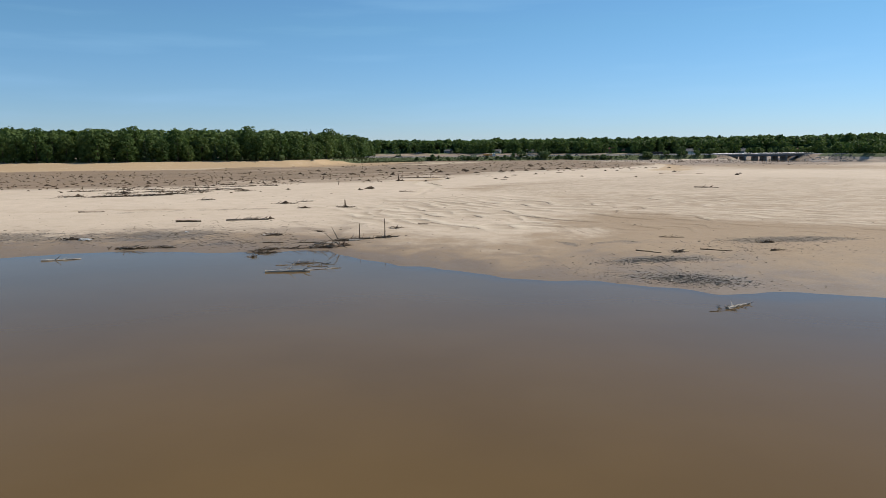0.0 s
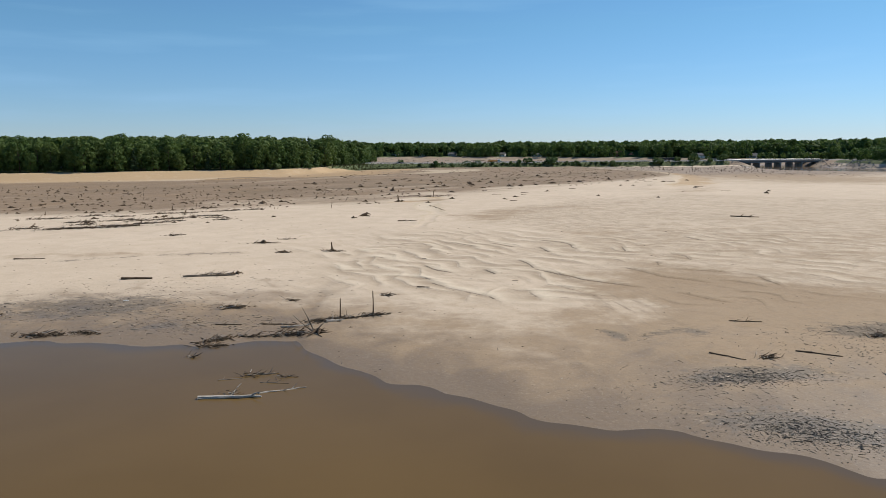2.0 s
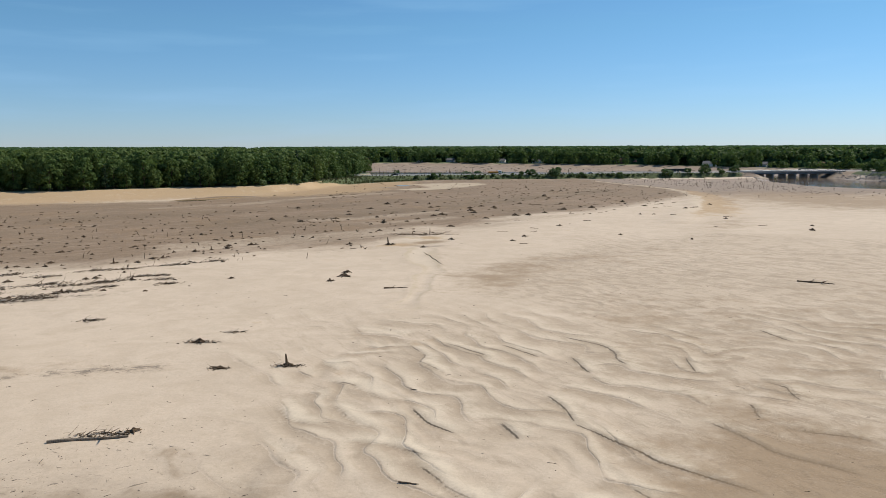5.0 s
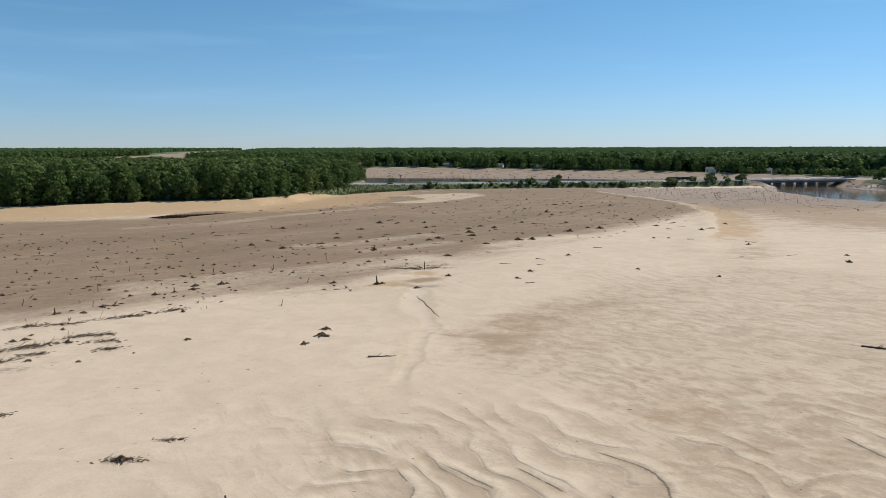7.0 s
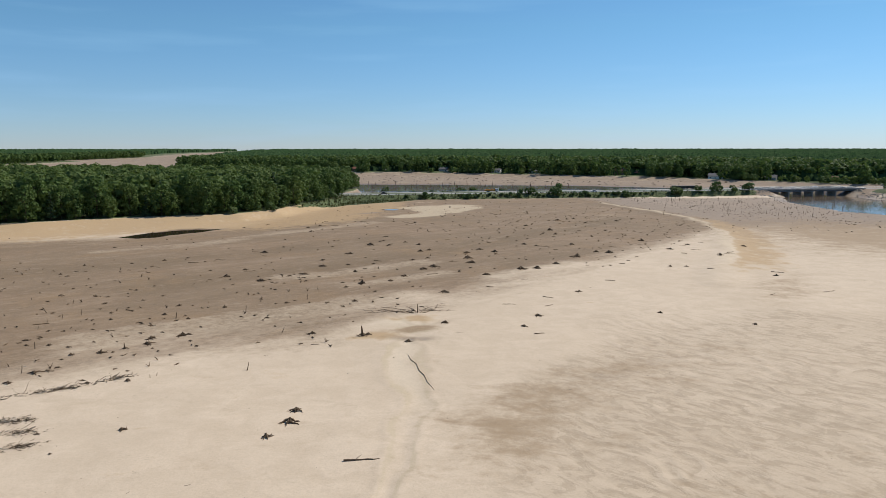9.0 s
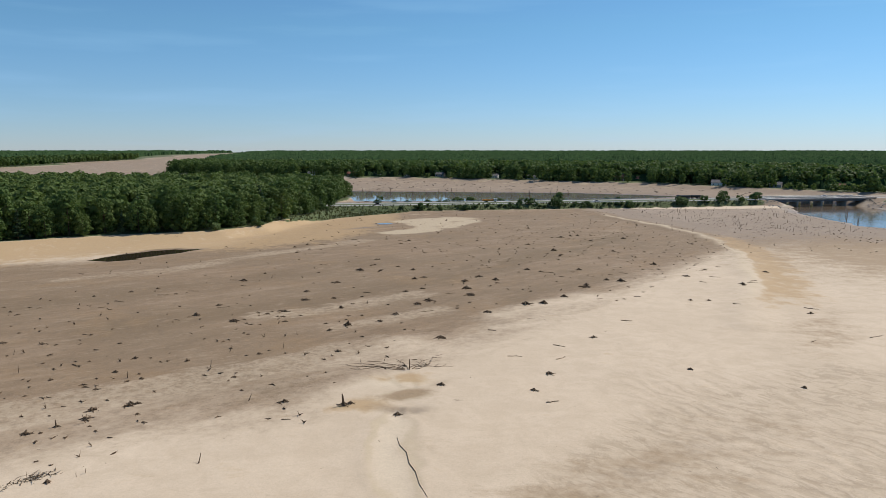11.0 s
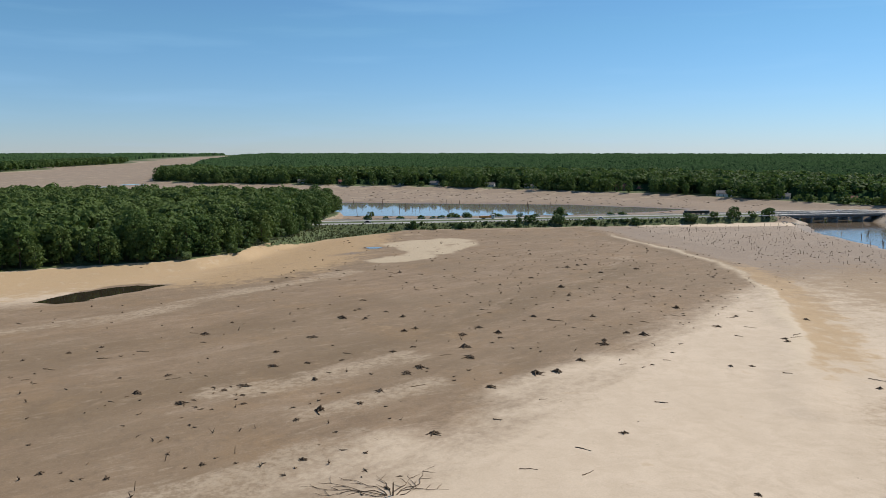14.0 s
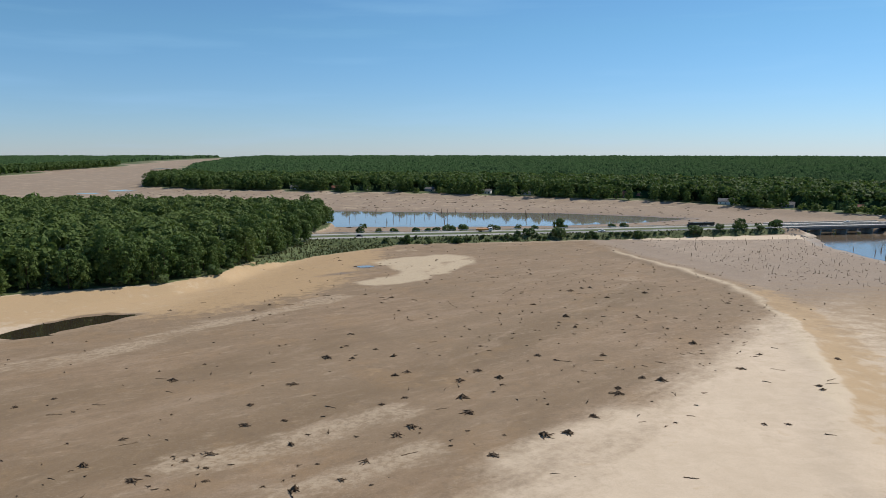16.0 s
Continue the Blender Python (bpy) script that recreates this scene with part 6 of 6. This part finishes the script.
def litter():
    """Small sticks, shells and clods strewn over the bed."""
    r = np.random.RandomState(61)
    n = 16000
    x = r.uniform(-75, 75, n)
    y = np.interp(x, SHORE_X, SHORE_Y) + r.exponential(38, n)
    s = r.uniform(0.015, 0.05, n) * (1 + y / 300)
    z, masks = land(x, y)
    near = r.rand(n) < 0.06 + masks["gray"] + masks["mud"] * 0.4
    x, y, z, s = x[near], y[near], z[near], s[near]
    a, l = r.uniform(0, 6.28, len(x)), s * r.exponential(1.4, len(x)) + s * 0.6
    co, fa = [], []
    for X, Y, Z, S, A, L in zip(x, y, z, s, a, l):
        c, q = math.cos(A), math.sin(A)
        b = len(co)
        for u, v, w in ((-L, -S * 0.5, 0), (L, -S * 0.4, 0), (L, S * 0.4, 0), (-L, S * 0.5, 0), (-L * 0.7, 0, S * 0.8), (L * 0.8, 0, S * 0.5)):
            co.append((X + u * c - v * q, Y + u * q + v * c, Z + w - 0.01))
        fa += [(b, b + 1, b + 5, b + 4), (b + 2, b + 3, b + 4, b + 5), (b + 1, b + 2, b + 5, b + 5), (b + 3, b, b + 4, b + 4)]
    fa = np.array([f if len(set(f)) == 4 else f for f in fa])
    tri = np.concatenate([fa[:, [0, 1, 2]], fa[:, [0, 2, 3]]])
    tri = tri[(tri[:, 0] != tri[:, 1]) & (tri[:, 1] != tri[:, 2]) & (tri[:, 0] != tri[:, 2])]
    return tagged(new("bed_litter", raw_mesh("bed_litter", np.array(co), tri, M_LITTER)), "small dark sticks and clods strewn on the lake bed", "debris", kind="stuff")


def litter_material():
    s = Shade("litter", 0.9)
    return s.paint(s.mix(s.ridge(s.island(), 0.75, 0.95), (0.05, 0.04, 0.03), (0.38, 0.34, 0.28))).mat


def wrack_material():
    s = Shade("shore_wrack", 0.95)
    return s.paint(s.mix(s.island(), (0.07, 0.058, 0.044), (0.36, 0.30, 0.225))).mat


M_LITTER, M_WRACK = litter_material(), wrack_material()
litter()


def wrack():
    """Chips, twigs and clods piled in the dark wrack patches along the shore."""
    r = np.random.RandomState(63)
    patches = [(22.8, 71.6, 5.0, 1.6, 4, 2600), (23.2, 62.0, 4.6, 2.4, -18, 3400), (42, 84, 8, 2.2, 5, 1300), (-38, 96, 14, 5, 5, 1300), (-58, 95, 14, 5, 0, 900), (-24, 90, 10, 4, 4, 900), (-32, 108, 16, 9, 6, 500), (36, 78, 9, 5, 0, 900), (20, 66, 9, 8, 0, 900)]
    x, y = [], []
    for cx, cy, rx, ry, turn, n in patches:
        c, q = math.cos(radians(turn)), math.sin(radians(turn))
        u, v = r.normal(0, 0.55, n) * rx, r.normal(0, 0.55, n) * ry
        x.append(cx + u * c - v * q)
        y.append(cy + u * q + v * c)
    x, y = np.concatenate(x), np.concatenate(y)
    z, _ = land(x, y)
    ok = z > WATER + 0.03
    x, y, z = x[ok], y[ok], z[ok]
    n = len(x)
    a, w = r.normal(0, 0.9, n), r.uniform(0.012, 0.034, n)
    l, h = w * (1 + r.exponential(np.where(x < -8, 5.0, 2.2), n)), w * r.uniform(0.6, 2.2, n)
    c, q = np.cos(a), np.sin(a)
    shape = ((-1, -0.9, 0), (1, -0.5, 0), (0.9, 0.8, 0), (-0.8, 1, 0), (-0.5, 0, 1), (0.6, 0.1, 0.7))
    co = np.stack([np.stack([x + u * l * c - v * w * q, y + u * l * q + v * w * c, z + k * h - 0.01], 1) for u, v, k in shape], 1).reshape(-1, 3)
    tri = np.array([(0, 1, 5), (0, 5, 4), (2, 3, 4), (2, 4, 5), (1, 2, 5), (3, 0, 4)])
    fa = (np.arange(n)[:, None, None] * 6 + tri).reshape(-1, 3)
    return tagged(new("shore_wrack", raw_mesh("shore_wrack", co, fa, M_WRACK)), "dark wrack of chips and twigs washed up along the shore", "debris", kind="stuff")


wrack()


def flat_debris():
    """Dark clods, low scrub and stranded wood on the mud flats past the causeway."""
    r = np.random.RandomState(71)
    x, y = r.uniform(-420, 330, 1300), r.uniform(700, 1230, 1300)
    z, masks = land(x, y)
    ok = (masks["grass"] < 0.1) & (z > WATER + 0.25) & (inside(x, y, POND) < -4) & (y > far_road(x) + 45)
    co, fa = [], []
    for X, Y, Z in zip(x[ok], y[ok], z[ok]):
        w, d, h = r.uniform(0.5, 2.6), r.uniform(0.4, 1.0), r.uniform(0.2, 0.8)
        b = len(co)
        for u, v, q in ((-w, -d, 0), (w, -d, 0), (w, d, 0), (-w, d, 0), (r.uniform(-w, w) * 0.5, 0, h)):
            co.append((X + u * r.uniform(0.6, 1.2), Y + v * r.uniform(0.6, 1.2), Z + q - 0.05))
        fa += [(b, b + 1, b + 4), (b + 1, b + 2, b + 4), (b + 2, b + 3, b + 4), (b + 3, b, b + 4)]
    return tagged(new("flat_debris", raw_mesh("flat_debris", np.array(co), np.array(fa), M_DUFF)), "dark clods and stranded wood on distant mud flats", "debris", kind="stuff")


flat_debris()


def stub_field():
    """Hundreds of small broken stubs and root ends too small to pick apart."""
    r = np.random.RandomState(81)
    n = 11000
    x, y = r.uniform(-190, 240, n), r.uniform(195, 640, n)
    z, masks = land(x, y)
    rate = np.where(y < 310, 0.9 * (x < 30) * step(-x, -30, 60), 0.28 + 0.5 * (x > 10) * (x < 125) * (y > 320) * (y < 500)) * (masks["mud"] > 0.25) + 0.9 * (inside(x, y, SNAGS_AT) > 0)
    rate = rate * (1 - 0.75 * ((x < -60) & (y > 330)))
    ok = (r.rand(n) < rate * np.where(y < 310, 0.5, 0.32)) & (z > WATER + 0.1) & (y < near_road(x) - 20)
    co, fa = [], []
    for X, Y, Z in zip(x[ok], y[ok], z[ok]):
        flat = r.rand() < 0.78
        for _ in range(r.randint(2, 6)):
            a, l = r.uniform(0, 6.28), r.uniform(0.25, 0.9) * (1.1 if flat else 0.8)
            up = r.uniform(0.0, 0.35) if flat else r.uniform(0.3, 1.1)
            w = r.uniform(0.05, 0.12)
            b = len(co)
            u, v = math.cos(a), math.sin(a)
            tip = (X + u * l, Y + v * l, Z + up * (1 if not flat else l))
            co += [(X - v * w, Y + u * w, Z - 0.05), (X + v * w, Y - u * w, Z - 0.05), (X, Y, Z + 2.2 * w), tip]
            fa += [(b, b + 1, b + 3), (b + 1, b + 2, b + 3), (b + 2, b, b + 3)]
    return tagged(new("stub_field", raw_mesh("stub_field", np.array(co), np.array(fa), M_WOOD)), "small dark root ends and broken stubs over the mud", "stumps", kind="stuff")


stub_field()


def plastic(x, y, size, turn, label):
    """A crumpled pale sheet caught in the mud."""
    r = random.Random(int(x * 10))
    litter_piece = thing("plastic_sheet", label, "litter", "pale litter on the shore")
    litter_piece.matrix_basis = Matrix.Translation((x, y, height(x, y) + 0.02)) @ Matrix.Rotation(radians(turn), 4, "Z")
    bm = bmesh.new()
    n = 6
    grid = [[bm.verts.new((size * (i / n - 0.5) * r.uniform(0.85, 1.15), size * 0.55 * (j / n - 0.5) * r.uniform(0.85, 1.15), r.uniform(0.0, 0.22) * size * (0.4 + 0.6 * (0 < i < n and 0 < j < n)))) for j in range(n + 1)] for i in range(n + 1)]
    for i in range(n):
        for j in range(n):
            bm.faces.new((grid[i][j], grid[i + 1][j], grid[i + 1][j + 1], grid[i][j + 1]))
    bmesh.ops.solidify(bm, geom=bm.faces[:], thickness=0.015)
    part("sheet", bm, M_WHITE, litter_piece)


plastic(-46, 92.3, 1.5, 8, "crumpled white plastic sheet on the muddy shore")
plastic(-35.2, 99.4, 0.6, 30, "small crumpled white scrap on the muddy shore")
plastic(-23.5, 96.4, 0.35, 60, "small white scrap on wet sand")
